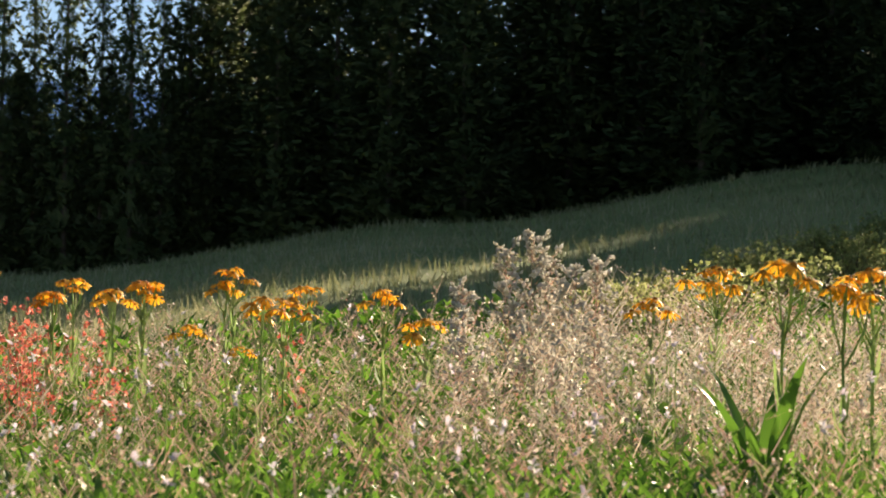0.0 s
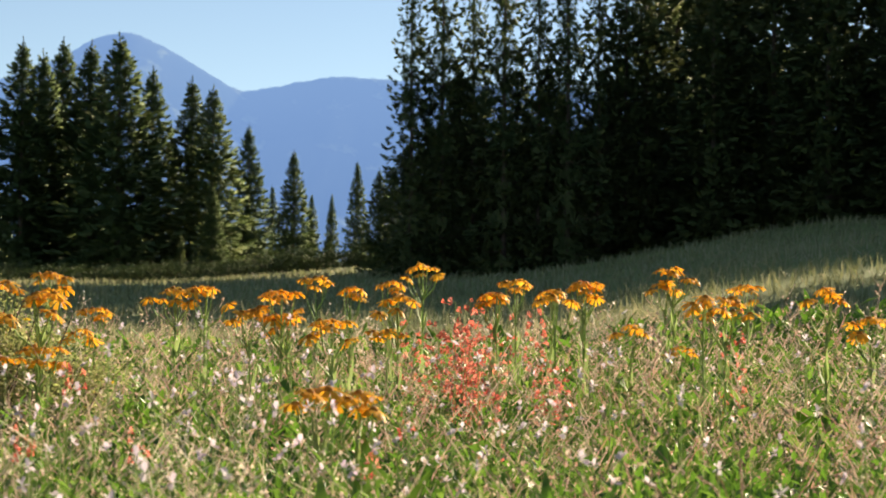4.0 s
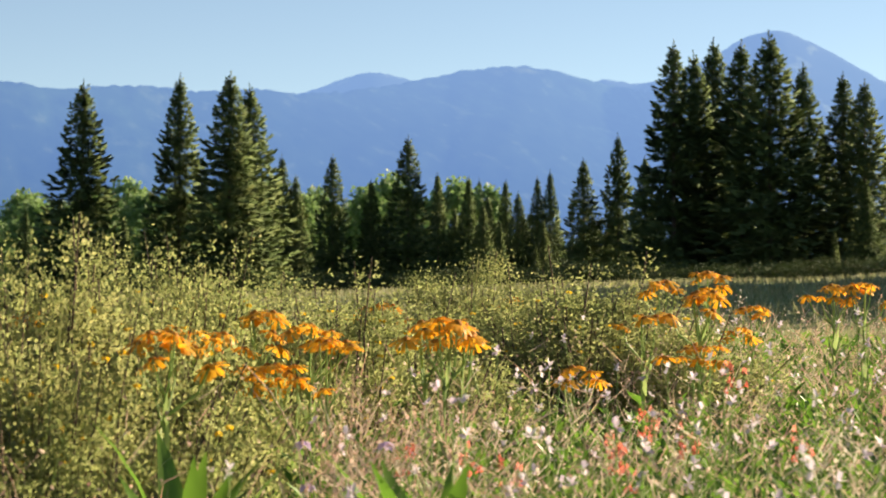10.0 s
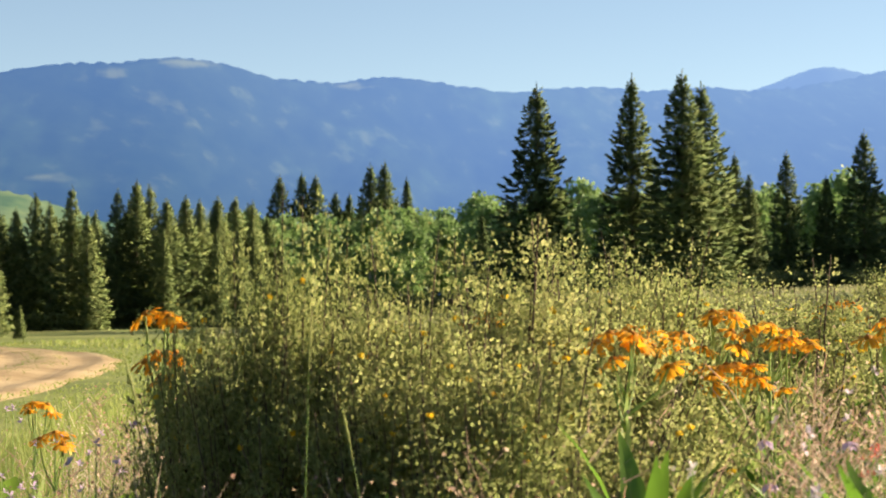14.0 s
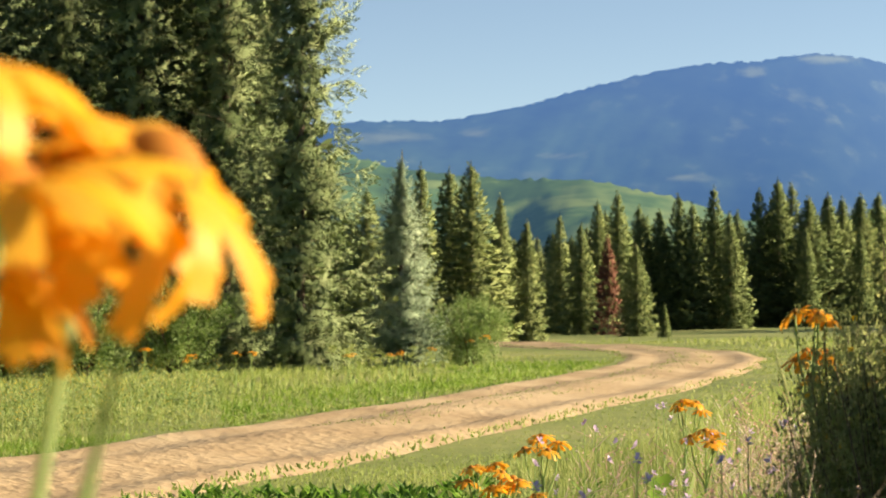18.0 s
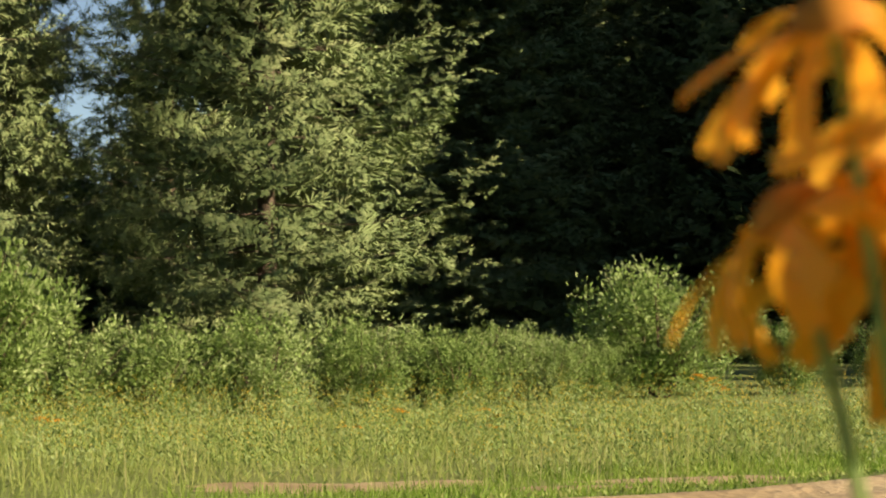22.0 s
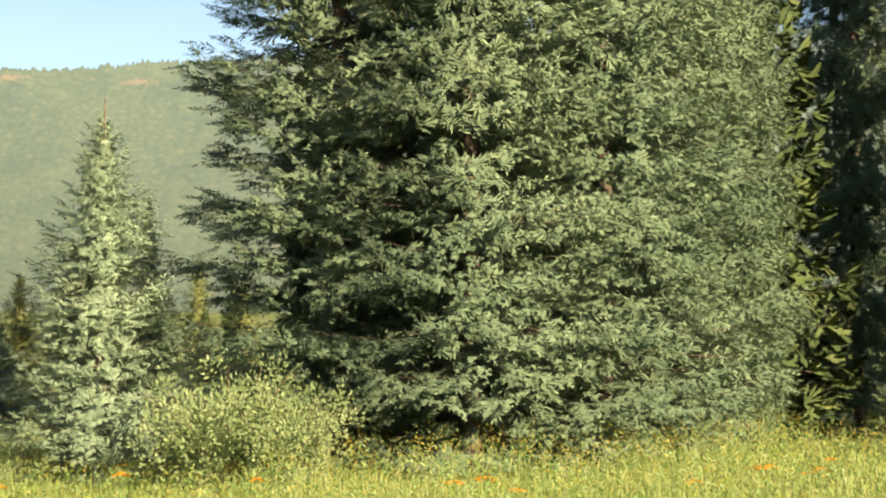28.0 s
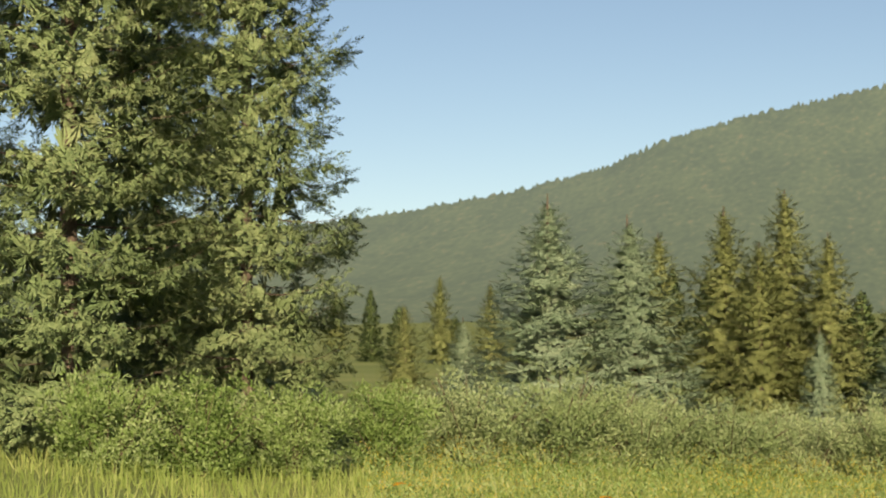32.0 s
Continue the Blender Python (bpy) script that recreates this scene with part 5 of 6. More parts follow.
# ---- cinquefoil shrubs ----
def wand_shrub(name, seed, leaves=50000, stems=110, leaf=0.0098, wide=1.1, tall=1.2):
    """Upright wand-like shoots clothed in small leaves, with single yellow blossoms."""
    rng = np.random.default_rng(seed)
    wood, crown, bloom = Soup(), Soup(), Soup()
    shoots = []
    for k in range(stems):
        a, lean = rng.uniform(0, 6.28), rng.uniform(0.0, 1.0) ** 0.7
        h = tall * (1 - 0.36 * lean ** 2) * rng.uniform(0.74, 0.9) * (1.15 if k % 6 == 0 else 1.0)
        out = np.array([math.cos(a), math.sin(a), 0]) * lean * wide / 2
        t = np.linspace(0, 1, 6)[:, None]
        pts = out * t ** 0.7 + np.array([0, 0, h]) * t + rng.normal(0, 0.012, (6, 3))
        pts[0, 2] = 0
        wood.tube(pts, np.linspace(0.007, 0.0015, 6), 4)
        shoots.append(pts)
    for k in range(stems * 7):
        main = shoots[k % stems]
        at = rng.uniform(0.2, 1.0) ** 0.6 * 4.85
        j = min(int(at), 4)
        start = main[j] * (1 - at + j) + main[j + 1] * (at - j)
        a = rng.uniform(0, 6.28)
        aim = np.array([math.cos(a), math.sin(a), rng.uniform(-0.2, 0.9)]) * rng.uniform(0.05, 0.13)
        shoots.append(start + np.linspace(0, 1, 6)[:, None] * aim + np.outer(np.linspace(0, 1, 6) ** 2, [0, 0, 0.03]))
    shoots = np.array(shoots)
    which = np.where(rng.random(leaves) < 0.25, rng.integers(0, stems, leaves), rng.integers(stems, stems * 8, leaves))
    u = np.where(which < stems, rng.uniform(0.05, 1.0, leaves) ** 0.65, rng.uniform(0.1, 1.0, leaves))
    i = np.minimum((u * 5).astype(int), 4)
    fr = (u * 5 - i)[:, None]
    pos = shoots[which, i] * (1 - fr) + shoots[which, i + 1] * fr
    spread = np.where(which < stems, 0.05 * (1.06 - u), 0.014)[:, None] + 0.011
    off = rng.normal(0, 1, (leaves, 3)) * spread
    pos = pos + off
    pos[:, 2] = np.maximum(pos[:, 2], 0.02)
    d = off / (np.linalg.norm(off, axis=1, keepdims=True) + 1e-6) + leaning(rng, leaves, 0.7)
    s = leaf * rng.uniform(0.7, 1.4, leaves)
    for j in range(2):
        dj = d + rng.normal(0, 0.5, (leaves, 3))
        crown.scatter(LEAF_V, LEAF_F, pos, turns(dj, rng.uniform(0, 6.28, leaves)), np.stack([s * 0.6, s, s], -1))
    # leaves are lit as rounded clumps along each shoot
    cv, cf = np.concatenate(crown.v), np.concatenate(crown.f)
    lone = np.repeat(np.concatenate([pos - off] * 2), len(LEAF_V), 0)
    nm = (cv - lone) * 22 + cv * [0.15, 0.15, 0.0] / (wide / 2) + [0, 0, 0.45]
    nm /= np.linalg.norm(nm, axis=1, keepdims=True) + 1e-9
    fn = np.cross(cv[cf[:, 1]] - cv[cf[:, 0]], cv[cf[:, 2]] - cv[cf[:, 0]])
    turn = (fn * nm[cf].mean(1)).sum(-1) < 0
    cf[turn] = cf[turn][:, ::-1]
    n = 70
    w = rng.integers(0, stems * 8, n)
    v = rng.integers(2, 5, n)
    at = shoots[w, v] + rng.normal(0, 0.018, (n, 3))
    for k in range(5):
        a = k * 1.2566
        d = np.stack([np.full(n, math.cos(a)), np.full(n, math.sin(a)), np.full(n, 0.45)], -1) + rng.normal(0, 0.15, (n, 3))
        bloom.scatter(LEAF_V, LEAF_F, at, turns(d, np.full(n, 1.57)), np.full(n, 0.012))
    root = tagged(new("cinquefoil_shrub"), "bushy shrubby cinquefoil with small yellow blossoms", "shrub", "cinquefoil shrubs")
    tagged(part("branch_tangle", wood.mesh(name + "_stems", M_TWIG), root), kind="stuff")
    part("foliage", soft_normals(mesh_from(name + "_leaves", cv, cf, M_SHRUB), nm), root)
    tagged(part("inflorescence", bloom.mesh(name + "_blossoms", M_YELLOW), root, "small yellow five-petalled blossoms"), kind="stuff")
    return root


shrubs = [wand_shrub("shrub_a", 61), wand_shrub("shrub_b", 62)]


def raise_to(root, az, el, r, tall, wide, spin):
    """Stands a plant of a nominal height so that its top comes to the given elevation."""
    z = EYE + r * math.tan(radians(el)) - float(land(az, r))
    return put(root, az, r, (wide, wide, z / tall), spin)


rng = np.random.default_rng(71)
for i, (az, el, r, w) in enumerate(SHRUBS):
    raise_to(shrubs[i % 2], az, el, r, 1.1, w * 1.15, rng.uniform(0, 360))
slope_shrub = wand_shrub("shrub_c", 63, 3000, 40, 0.035, 1.6, 1.0)
tagged(slope_shrub, "pale low shrub on the open slope", "shrub", "slope shrubs")
for az, el, r, w in SLOPE_SHRUBS:
    raise_to(slope_shrub, az, el, r, 1.0, w, rng.uniform(0, 360))


# ---- orange sneezeweed ----
def ray_petal(length, width, droop, seg=4):
    """One ray: a strip that arches out and hangs down, with a notched tip."""
    v, f = [], []
    for i in range(seg + 1):
        t = i / seg
        ang = droop * t
        x = length * (math.sin(ang) / max(droop, 1e-3) if droop > 0.05 else t)
        z = -length * ((1 - math.cos(ang)) / max(droop, 1e-3))
        w = width * (0.35 + 1.1 * t - 0.55 * t * t * t) * 0.5
        v += [(x, -w, z - 0.08 * w), (x, 0, z + 0.12 * w), (x, w, z - 0.08 * w)]
    for i in range(seg):
        a = i * 3
        f += [(a, a + 3, a + 4), (a, a + 4, a + 1), (a + 1, a + 4, a + 5), (a + 1, a + 5, a + 2)]
    b = seg * 3
    tip = np.array(v[b + 1])
    for s in (-0.62, 0.0, 0.62):
        v.append((tip[0] + length * 0.035, s * width * 0.5, tip[2] - length * 0.06))
    f += [(b, len(v) - 3, b + 1), (b + 1, len(v) - 2, b + 2), (b + 1, len(v) - 1, b + 2)]
    return np.array(v), f


def spin_z(a):
    c, s = math.cos(a), math.sin(a)
    return np.array([[c, -s, 0], [s, c, 0], [0, 0, 1.0]])


def dome(radius, height, rings=4, sides=10):
    v, f = [(0, 0, height)], []
    for i in range(1, rings + 1):
        t = i / rings * 1.45
        for k in range(sides):
            a = k * 2 * math.pi / sides
            v.append((radius * math.sin(t) * math.cos(a), radius * math.sin(t) * math.sin(a), height * math.cos(t)))
    for k in range(sides):
        f.append((0, 1 + k, 1 + (k + 1) % sides))
        for i in range(rings - 1):
            p, q = 1 + i * sides + k, 1 + i * sides + (k + 1) % sides
            f += [(p, p + sides, q + sides), (p, q + sides, q)]
    return np.array(v), f


def flower_head_meshes(name, seed, rays=14, seg=3):
    rng = np.random.default_rng(seed)
    petals, disc = Soup(), Soup()
    for k in range(rays):
        v, f = ray_petal(rng.uniform(0.03, 0.038), rng.uniform(0.011, 0.0145), rng.uniform(0.25, 1.25), seg)
        v = v + [0.009, 0, 0.002]
        petals.add(v @ spin_z(k * 6.283 / rays + rng.normal(0, 0.12)).T, f)
    v, f = dome(0.0115, 0.009)
    disc.add(v, f)
    return petals.mesh(name + "_petals", M_PETAL), disc.mesh(name + "_disc", M_DISC, True)


HEADS = [flower_head_meshes("head_%s" % c, 80 + i) for i, c in enumerate("abc")]


def sneezeweed(seed, heads, tall=0.75, label="orange sneezeweed with drooping petals on a green stalk", group="orange sneezeweeds", leaf_len=0.16):
    """A stalk with long leaves that forks into a flat-topped spray of drooping orange heads."""
    rng = np.random.default_rng(seed)
    root = tagged(new("sneezeweed"), label, "wildflower", group)
    stem, leaves = Soup(), Soup()
    fork = np.array([0, 0, tall * 0.87])
    stem.tube([(0, 0, 0), (0.006, 0.004, tall * 0.35), fork], [0.0045, 0.004, 0.0035], 5)
    spots = []
    for k in range(heads):
        a = k * 2.4 + rng.uniform(0, 0.6)
        rad = 0.012 + 0.026 * math.sqrt(k) * rng.uniform(0.8, 1.2)
        top = np.array([math.cos(a) * rad, math.sin(a) * rad, tall - 0.02 * (rad / 0.06) ** 2 * rng.uniform(0.0, 1.8) - 0.002])
        low = fork - [0, 0, rng.uniform(0.0, 0.08) * tall]
        mid = (low + top) / 2 + np.array([math.cos(a), math.sin(a), 0]) * rad * 0.25
        twig = Soup()
        twig.tube([low, mid, top], [0.0028, 0.0024, 0.0022], 4)
        part("branch", twig.mesh("sneezeweed_branch", M_STEM, True), root)
        spots.append((top, a))
    n = 18
    hs = rng.uniform(0.05, 0.85, n) * tall
    a = np.arange(n) * 2.4
    d = np.stack([np.cos(a) * 0.6, np.sin(a) * 0.6, np.full(n, 0.9)], -1)
    ln = leaf_len * rng.uniform(0.6, 1.2, n) * (1.2 - hs / tall)
    leaves.scatter(BLADE_V, BLADE_F, np.stack([0 * hs, 0 * hs, hs], -1), turns(d, rng.uniform(-0.3, 0.3, n)), np.stack([ln * 0.19, ln * 1.3, ln], -1))
    part("stem", stem.mesh("sneezeweed_stem", M_STEM, True), root, "pale green stalk")
    part("foliage", leaves.mesh("sneezeweed_leaves", M_STEM), root)
    for k, (top, a) in enumerate(spots):
        pet, dsc = HEADS[int(rng.integers(0, 3))]
        h = part("flower_head", pet, root)
        tilt = rng.uniform(5, 28)
        h.matrix_basis = pose(*top, 0, 0, math.degrees(a)) @ pose(0, 0, 0, 0, tilt, rng.uniform(0, 360))
        h.scale = (rng.uniform(0.66, 0.9),) * 3
        part("disc", dsc, h, "brown-orange flower disc")
    return root


sprays = [sneezeweed(90 + i, n) for i, n in enumerate((4, 5, 7, 5, 9, 4))]
rng = np.random.default_rng(101)
for az, el, r in SNEEZE_A + SNEEZE_B + SNEEZE_C + SNEEZE_D:
    raise_to(sprays[int(rng.integers(0, 6))] if r < 6.8 else sprays[int(rng.integers(1, 5))], az, el, r, 0.76, 1.0, rng.uniform(0, 360))
for az, el, r in SNEEZE_FAR + SNEEZE_FAR_B:
    for k in range(1 if r < 21 else 2):
        d = r + rng.uniform(0, 0.5)
        a = az + rng.normal(0, 0.25)
        tall = EYE + d * math.tan(radians(el)) - float(land(a, d))
        raise_to(sprays[int(rng.integers(2, 5))], a, el - rng.uniform(0, 0.2), d, 0.76, max(0.75, tall / 0.76) * 1.15, rng.uniform(0, 360))

# the plant right before the lens, petal by petal
near = tagged(new("sneezeweed"), "large orange sneezeweed spray close to the lens with hanging petals", "wildflower", "orange sneezeweeds")
foot = spot(NEAR_FOOT[0][0], NEAR_FOOT[0][2])
near.location = Vector(foot)
rng = np.random.default_rng(111)
PETALS = []
for k in range(5):
    v, f = ray_petal(0.042 + 0.005 * (k % 3), 0.0112 + 0.0012 * (k % 2), 0.45 + 0.32 * k, 7)
    PETALS.append(mesh_from("petal", v, f, M_PETAL, True))
stem = Soup()
fork = np.array([0.0, 0.0, EYE - 0.19 - foot[2]])
stem.tube([(0, 0, 0), (0.004, 0.003, fork[2] * 0.5), fork], [0.0055, 0.005, 0.0045], 8)
dv, df = dome(0.0135, 0.012, 6, 16)
DISC_NEAR = mesh_from("disc", dv, df, M_DISC, True)
for az, el, r in NEAR_HEADS:
    top = np.array([-r * math.sin(radians(az)), r * math.cos(radians(az)), EYE + r * math.tan(radians(el))]) - foot
    low = fork - [0, 0, rng.uniform(0.0, 0.03)]
    mid = low * 0.45 + top * 0.55 + np.array([top[0], top[1], 0]) * 0.12
    twig = Soup()
    twig.tube([low, mid, top - [0, 0, 0.004]], [0.003, 0.0027, 0.0025], 8)
    part("branch", twig.mesh("near_branch", M_STEM, True), near)
    head = part("flower_head", DISC_NEAR, near, "domed orange-brown disc with hanging rays")
    head.matrix_basis = Matrix.Translation(top) @ pose(0, 0, 0, rng.uniform(-32, 32), rng.uniform(-32, 32), rng.uniform(0, 360))
    head.scale = (1.3, 1.3, 1.3)
    for k in range(16):
        a = k * 6.283 / 16 + rng.normal(0, 0.08)
        p = part("petal", PETALS[int(rng.integers(0, 5))], head)
        p.matrix_basis = Matrix.Translation((0.010 * math.cos(a), 0.010 * math.sin(a), 0.0015)) @ pose(0, 0, 0, rng.uniform(-25, 25), rng.uniform(-16, 22), math.degrees(a) + rng.uniform(-6, 6))
part("stem", stem.mesh("near_stem", M_STEM, True), near, "pale green branching stalk")

# ---- red, white and lilac flowers ----
STAR_V = [(0, 0, 0), (0.16, 0.1, 0.55), (-0.16, 0.1, 0.55), (0, -0.18, 0.55), (0.5, 0.0, 1.0), (-0.4, 0.3, 1.0), (-0.3, -0.4, 1.0), (0.2, 0.45, 0.95)]
STAR_F = [(0, 1, 2), (0, 2, 3), (0, 3, 1), (1, 4, 7), (2, 5, 7), (3, 6, 5), (1, 3, 4)]


def spire(name, label, group, seed, tall, n, size, low, material, wide=0.02):
    rng = np.random.default_rng(seed)
    stem, bloom = Soup(), Soup()
    stem.tube([(0, 0, 0), (0.01, 0.0, tall * 0.5), (0.005, 0.01, tall)], [0.0028, 0.002, 0.001], 4)
    a = rng.uniform(0, 6.28, n)
    z = tall * rng.uniform(low, 1.0, n)
    p = np.stack([np.cos(a) * wide * 0.5, np.sin(a) * wide * 0.5, z], -1)
    d = np.stack([np.cos(a), np.sin(a), rng.uniform(-0.1, 0.7, n)], -1)
    bloom.scatter(STAR_V, STAR_F, p, turns(d, rng.uniform(0, 6.28, n)), size * rng.uniform(0.7, 1.2, n))
    m = 8
    hs = rng.uniform(0.05, 0.6, m) * tall
    b = rng.uniform(0, 6.28, m)
    leaves = Soup()
    leaves.scatter(BLADE_V, BLADE_F, np.stack([0 * hs, 0 * hs, hs], -1), turns(np.stack([np.cos(b), np.sin(b), 0 * b + 0.8], -1), 0 * b), np.stack([0 * hs + 0.006, 0 * hs + 0.05, 0 * hs + 0.07], -1))
    root = tagged(new(name), label, "wildflower", group)
    part("stem", stem.mesh(name + "_stem", M_STEM), root)
    part("foliage", leaves.mesh(name + "_leaves", M_HERB), root)
    tagged(part("inflorescence", bloom.mesh(name + "_blossoms", material), root), kind="stuff")
    return root


gilias = [spire("scarlet_gilia", "slender scarlet gilia spire with trumpet blossoms", "scarlet gilias", 120 + i, 0.7, 44, 0.024, 0.45, M_RED, 0.05) for i in range(3)]
brushes = [spire("paintbrush_flower", "low red paintbrush flower among seed stalks", "paintbrush flowers", 130 + i, 0.5, 9, 0.012, 0.92, M_RED, 0.02) for i in range(2)]
rng = np.random.default_rng(141)
for i, (az, el, r) in enumerate(GILIA):
    raise_to(gilias[i % 3], az, el, r, 0.7, 1.0, rng.uniform(0, 360))
for i, (az, el, r) in enumerate(PAINTBRUSH):
    raise_to(brushes[i % 2], az, el, r, 0.5, 1.0, rng.uniform(0, 360))


def geranium(seed, blooms, material, label, group):
    rng = np.random.default_rng(seed)
    root = tagged(new("wild_geranium"), label, "wildflower", group)
    leaves = Soup()
    tops = []
    for k in range(blooms):
        a = k * 2.1 + rng.uniform(0, 1)
        top = np.array([math.cos(a) * 0.06 * k ** 0.5, math.sin(a) * 0.06 * k ** 0.5, 0.55 - 0.05 * k * rng.uniform(0.3, 1)])
        stem = Soup()
        foot = np.array([math.cos(a), math.sin(a), 0.0]) * 0.004 * k
        stem.tube([foot, foot + [0, 0, 0.3], (top * [0.6, 0.6, 1] - [0, 0, 0.06]), top], [0.0022, 0.002, 0.0014, 0.0012], 4)
        part("stem", stem.mesh("geranium_stem", M_STEM), root)
        tops.append(top)
    n = 8
    b = rng.uniform(0, 6.28, n)
    hs = rng.uniform(0.1, 0.4, n)
    leaves.scatter(LEAF_V, LEAF_F, np.stack([0 * hs, 0 * hs, hs], -1), turns(np.stack([np.cos(b), np.sin(b), 0 * b + 0.6], -1), 0 * b), 0.06)
    part("foliage", leaves.mesh("geranium_leaves", M_HERB), root)
    for top in tops:
        s = Soup()
        face = np.array(Euler((rng.uniform(0.4, 1.3), 0, rng.uniform(0, 6.28))).to_matrix())
        for k in range(5):
            a = k * 1.2566
            d = np.array([face @ np.array([math.cos(a), math.sin(a), rng.uniform(0.25, 0.7)])])
            s.scatter([(0, 0, 0), (0.4, 0.1, 0.45), (0.32, 0.0, 0.95), (-0.32, 0.0, 0.95), (-0.4, 0.1, 0.45)], [(0, 1, 2), (0, 2, 3), (0, 3, 4)], [top], turns(d, np.array([rng.normal(0, 0.2)])), [[0.0115, 0.0115, 0.0125]])
        part("blossom", s.mesh("geranium_blossom", material), root)
    return root


pale = [geranium(150 + i, 1 + i % 3, M_WHITE, "pale pink wild geranium in bloom", "wild geraniums") for i in range(5)]
lilac = [geranium(160 + i, 1 + i, M_LILAC, "lilac wild geranium in bloom", "lilac geraniums") for i in range(2)]
for i in range(240):
    az, r = rng.uniform(-11, 34) if i % 3 else rng.uniform(12, 28), 3.0 * (8.5 / 3.0) ** rng.uniform(0, 1)
    put(pale[i % 5], az, r, (1, 1, rng.uniform(1.15, 1.5)), rng.uniform(0, 360))
for i in range(60):
    az, r = rng.uniform(43.5, 54), rng.uniform(4.2, 6.8)
    put(lilac[i % 2], az, r, (1, 1, rng.uniform(1.05, 1.5)), rng.uniform(0, 360))


def fluffy(seed):
    """A tall faded plant whose twigs end in pale fluff."""
    rng = np.random.default_rng(seed)
    stem, fluff = Soup(), Soup()
    stem.tube([(0, 0, 0), (0.01, 0, 0.5), (0, 0.02, 1.0)], [0.005, 0.004, 0.001], 4)
    n = 60
    u, a = rng.uniform(0.35, 1, n), rng.uniform(0, 6.28, n)
    base = np.stack([0 * u, 0 * u, u], -1)
    ln = 0.16 * (1.2 - u) * rng.uniform(0.5, 1.2, n) + 0.02
    d = np.stack([np.cos(a), np.sin(a), 0.9 + 0 * a], -1)
    d /= np.linalg.norm(d, axis=1, keepdims=True)
    stem.scatter(BLADE_V, BLADE_F, base, turns(d, a), np.stack([0 * ln + 0.005, ln * 0.5, ln], -1))
    for k in range(6):
        fluff.scatter(POD_V, POD_F, base + d * (ln * rng.uniform(0.6, 1.05, n))[:, None], turns(rng.normal(0, 1, (n, 3)), a), 0.028 * rng.uniform(0.6, 1.4, n))
    root = tagged(new("seeding_plant"), "tall faded plant with pale seed fluff", "wildflower", "seeding plants")
    part("stem", stem.mesh("seeding_stem", M_DRY), root)
    tagged(part("seed_fluff", fluff.mesh("seeding_fluff", M_FLUFF), root), kind="stuff")
    return root


M_FLUFF = leaf_material("seed_fluff", [(0.0, (0.74, 0.68, 0.58)), (1.0, (0.88, 0.85, 0.8))], 0.6, 0.8, 4.0)
fl = [fluffy(170), fluffy(171)]
for i, (az, el, r) in enumerate(PALE_TALL):
    raise_to(fl[i % 2], az, el, r, 1.0, 1.0, rng.uniform(0, 360))



def broad_leaf(seed):
    """A low clump of long upright green leaves."""
    rng = np.random.default_rng(seed)
    root = tagged(new("broad_leaf_plant"), "clump of long bright green leaves in the meadow", "plant", "broad-leaved plants")
    for k in range(7):
        a = k * 2.4 + rng.uniform(0, 0.5)
        ln, w = rng.uniform(0.2, 0.34), rng.uniform(0.018, 0.028)
        v, f = [], []
        for i in range(7):
            t = i / 6
            out = 0.02 + 0.14 * t ** 2.2
            z = 0.28 + ln * t * (1 - 0.18 * t)
            half = w * math.sin(math.pi * min(1, 0.12 + 0.9 * t)) ** 0.8
            for s, lift in ((-1, 0.2), (0, 0), (1, 0.2)):
                v.append((out * math.cos(a) - s * half * math.sin(a), out * math.sin(a) + s * half * math.cos(a), z + half * lift))
        for i in range(6):
            b = i * 3
            f += [(b, b + 3, b + 4), (b, b + 4, b + 1), (b + 1, b + 4, b + 5), (b + 1, b + 5, b + 2)]
        part("leaf", mesh_from("broad_leaf", v, f, M_HERB, True), root)
    s = Soup()
    s.tube([(0, 0, 0), (0, 0, 0.3)], [0.008, 0.004], 6)
    part("stem", s.mesh("broad_leaf_stem", M_STEM, True), root)
    return root


broad = [broad_leaf(180), broad_leaf(181), broad_leaf(182)]
for i, (az, el, r) in enumerate(BROAD_LEAF):
    raise_to(broad[i % 3], az, el, r, 0.55, 1.0, rng.uniform(0, 360))


def wilted(seed):
    """A faded plant with curling cream stems and a few lilac blossoms left."""
    rng = np.random.default_rng(seed)
    root = tagged(new("faded_geranium"), "faded geranium with curling cream stems and lilac blossoms", "wildflower", "faded geraniums")
    for k in range(12):
        a = rng.uniform(0, 6.28)
        t = np.linspace(0, 1, 9)
        reach, h = rng.uniform(0.05, 0.2), rng.uniform(0.25, 0.45)
        x = reach * t ** 1.5 + 0.018 * np.sin(t * 9 + k) * t
        z = h * np.sin(t * rng.uniform(1.4, 2.3)) + 0.1 * t
        tw = Soup()
        tw.tube(np.stack([x * math.cos(a), x * math.sin(a), np.maximum(z, 0)], -1), np.linspace(0.0014, 0.0008, 9), 4)
        part("stem", tw.mesh("curled_stem", M_DRY), root)
    for k in range(3):
        a = rng.uniform(0, 6.28)
        s = Soup()
        at = np.array([0.09 * math.cos(a), 0.09 * math.sin(a), 0.46 - 0.05 * k])
        for j in range(5):
            b = j * 1.2566
            s.scatter(LEAF_V, LEAF_F, [at], turns(np.array([[math.cos(b), math.sin(b), -0.6]]), np.array([0.0])), [[0.02, 0.02, 0.022]])
        part("blossom", s.mesh("lilac_blossom", M_LILAC), root, "drooping lilac blossom")
    return root


faded = [wilted(190), wilted(191)]
for i, (az, el, r) in enumerate(WILTED):
    raise_to(faded[i % 2], az, el, r, 0.52, 1.0, rng.uniform(0, 360))


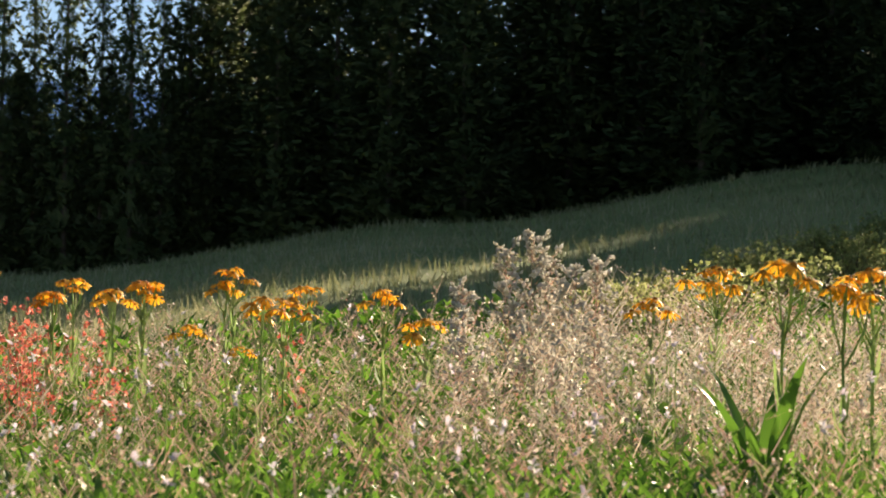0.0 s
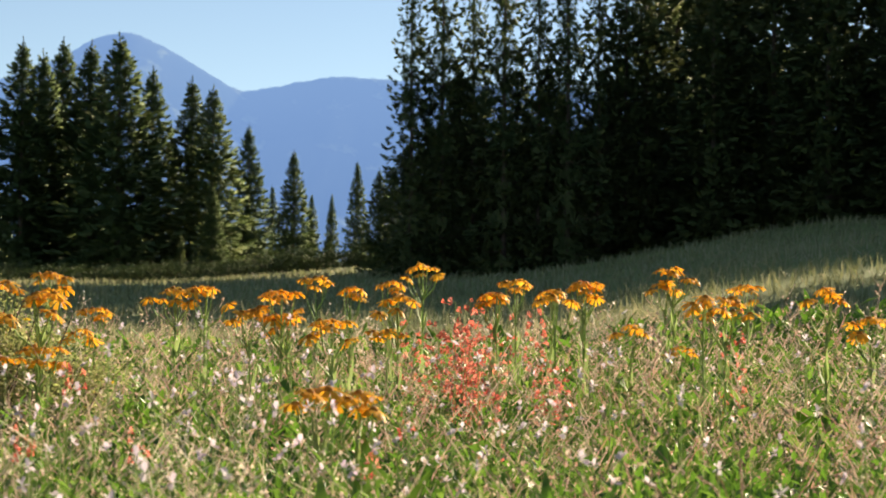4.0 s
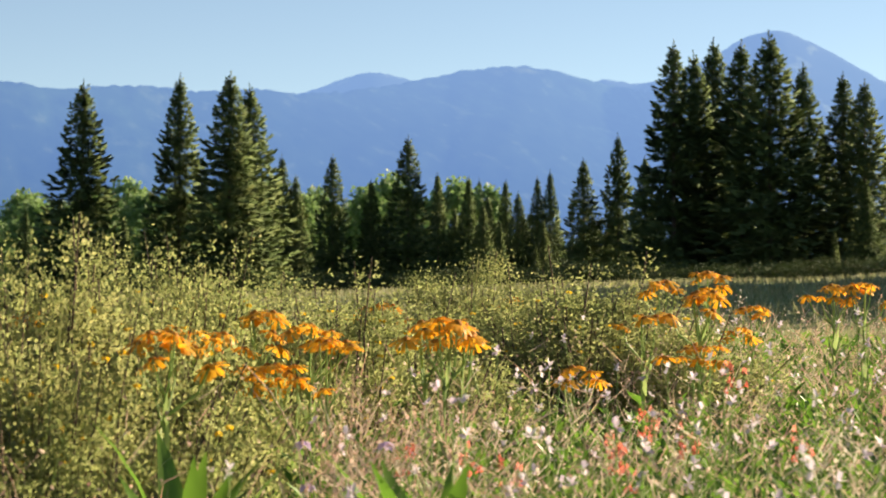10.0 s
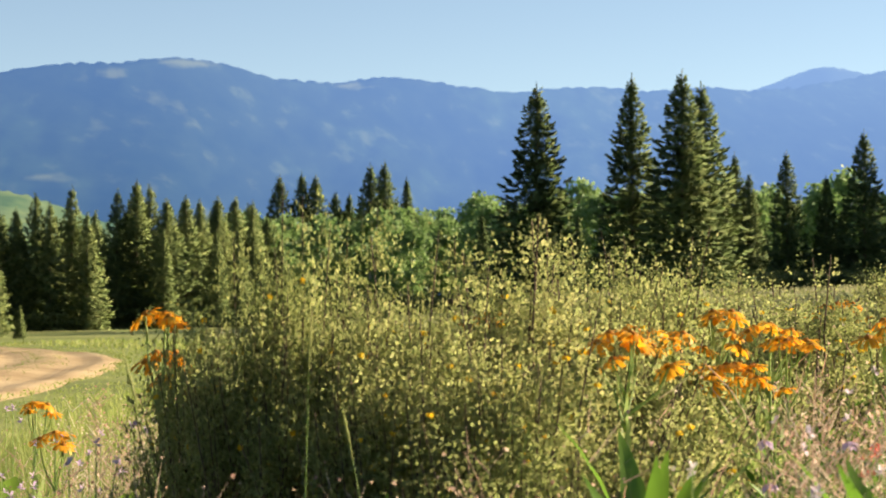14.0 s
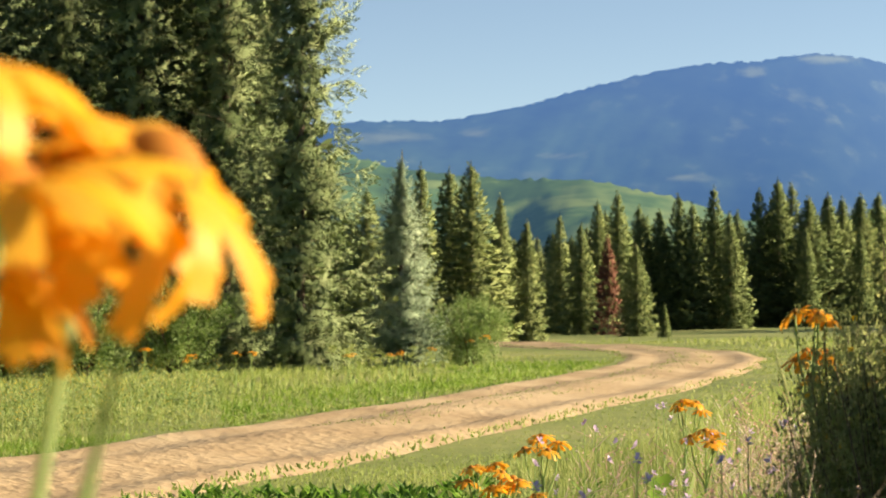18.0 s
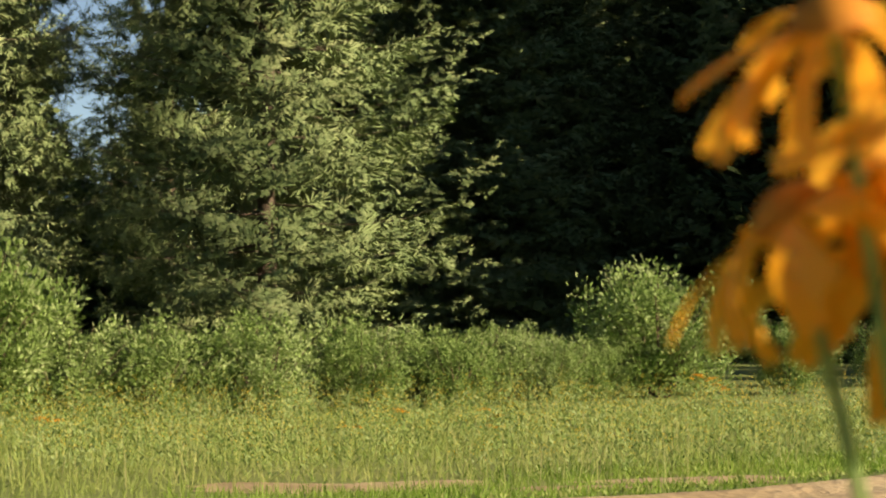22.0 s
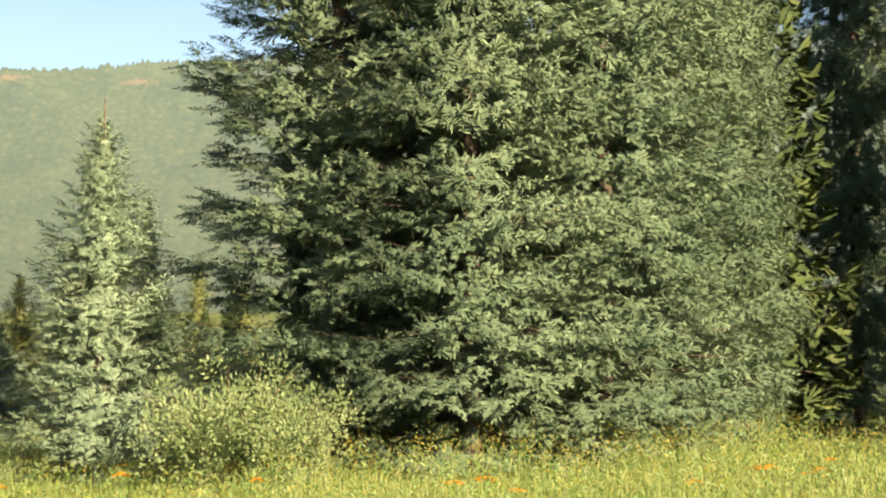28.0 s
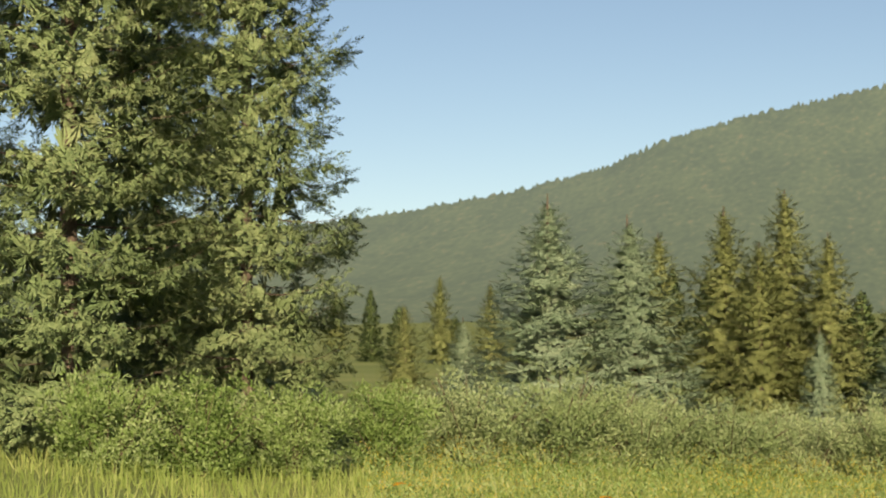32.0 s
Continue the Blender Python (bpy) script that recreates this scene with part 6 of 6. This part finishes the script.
def tall_stalk(az, el, r, tilt):
    """A single tall grass stalk with a narrow seed head."""
    root = tagged(new("grass_stalk"), "tall dry grass stalk with a narrow seed head", "grass", "tall grass stalks")
    base = spot(az, r)
    h = EYE + r * math.tan(radians(el)) - base[2]
    root.location = Vector(base)
    s, hd = Soup(), Soup()
    pts = np.array([(0, 0, 0), (tilt * 0.2, 0, h * 0.4), (tilt * 0.55, 0, h * 0.75), (tilt, 0, h)])
    s.tube(pts, [0.001, 0.0009, 0.0008, 0.0006], 5)
    hd.tube([pts[2] * 0.2 + pts[3] * 0.8, pts[3], pts[3] + (pts[3] - pts[2]) * 0.25], [0.0012, 0.0026, 0.0006], 6)
    part("stem", s.mesh("stalk_stem", M_STEM, True), root)
    part("seed_head", hd.mesh("stalk_head", M_SEED, True), root)


for i, (az, el, r) in enumerate(DRY_STALKS):
    tall_stalk(az, el, r, (-0.2, 0.08, 0.02, -0.12, 0.14, 0.05)[i])

# a grass stalk close to the lens
stalk = tagged(new("grass_stalk"), "single pale green grass stalk close to the lens", "grass")
s = Soup()
(az1, el1, r1), (az0, el0, r0) = GRASS_STALK
hi = np.array([*spot(az1, r1)[:2], EYE + r1 * math.tan(radians(el1))])
lo = np.array([*spot(az0, r0)[:2], EYE + r0 * math.tan(radians(el0))])
low = lo + (lo - hi) * ((lo[2] - float(land(az0, r0))) / (hi[2] - lo[2]))
s.tube(np.array([low, lo, lo * 0.5 + hi * 0.5 + [0, 0, 0.004], lo * 0.2 + hi * 0.8, hi]) - low, [0.002, 0.0035, 0.004, 0.0025, 0.0008], 6)
stalk.location = Vector(low)
part("stem", s.mesh("grass_stalk", M_STEM, True), stalk)

# yellow-topped herbs beyond the road
gold, gold_leaf = Soup(), Soup()
az, r, p = sown(6500, 62, 152, 17.5, 30, 0.5, 2.2)
k = len(p)
h = np.where(az > 128, 0.28, 0.46) * rng.uniform(0.4, 1.35, k)
for j in range(14):
    q = p + np.stack([rng.normal(0, 0.07, k), rng.normal(0, 0.07, k), h * rng.uniform(0.1, 1.0, k)], -1)
    a = rng.uniform(0, 6.28, k)
    gold_leaf.scatter(LEAF_V, LEAF_F, q, turns(np.stack([np.cos(a), np.sin(a), 0 * a + 0.9], -1), a), np.stack([0 * a + 0.014, 0 * a + 0.04, 0 * a + 0.055], -1))
for j in range(10):
    q = p + np.stack([rng.normal(0, 0.035, k), rng.normal(0, 0.035, k), h * rng.uniform(0.75, 1.2, k)], -1)
    some = np.sin(p[:, 0] * 1.1 + 2 * np.sin(p[:, 1] * 0.5)) + rng.normal(0, 0.5, k) > -0.4
    q = q[some]
    n = len(q)
    gold.scatter(POD_V[:4], [(0, 1, 2), (1, 3, 2)], q, turns(rng.normal(0, 1, (n, 3)), rng.uniform(0, 6.28, n)), 0.02)
seed = Soup()
az, r, p = sown(7000, 62, 152, 16, 31, 0.5, 2.2)
k = len(p)
tall = np.where(az > 128, 0.3, 0.42) * rng.uniform(0.5, 1.3, k)
d = leaning(rng, k, 0.22)
seed.scatter(BLADE_V, BLADE_F, p, turns(d, rng.uniform(0, 6.28, k)), np.stack([np.full(k, 0.006), tall * 0.5, tall], -1))
tip = p + d * (tall * 0.92)[:, None]
seed.scatter(LEAF_V, LEAF_F, tip, turns(d + rng.normal(0, 0.2, (k, 3)), rng.uniform(0, 6.28, k)), np.stack([np.full(k, 0.011), np.full(k, 0.011), rng.uniform(0.03, 0.08, k)], -1))
tagged(new("seeding_grass", seed.mesh("seeding_grass", M_SEED)), "seeding grass stems beyond the road", "grass", kind="stuff")
M_GOLD = leaf_material("faded_yellow_blossom", [(0.2, (0.6, 0.44, 0.05)), (0.9, (0.86, 0.62, 0.1))], 0.4, 0.7, 0.5)
tagged(new("yellow_herb_tops", gold.mesh("yellow_herb_tops", M_GOLD)), "faded yellow flower tops beyond the road", "plants", kind="stuff")
tagged(new("roadside_herbs", gold_leaf.mesh("roadside_herbs", M_WILLOW)), "leafy yellow-green herbs beyond the road", "plants", kind="stuff")
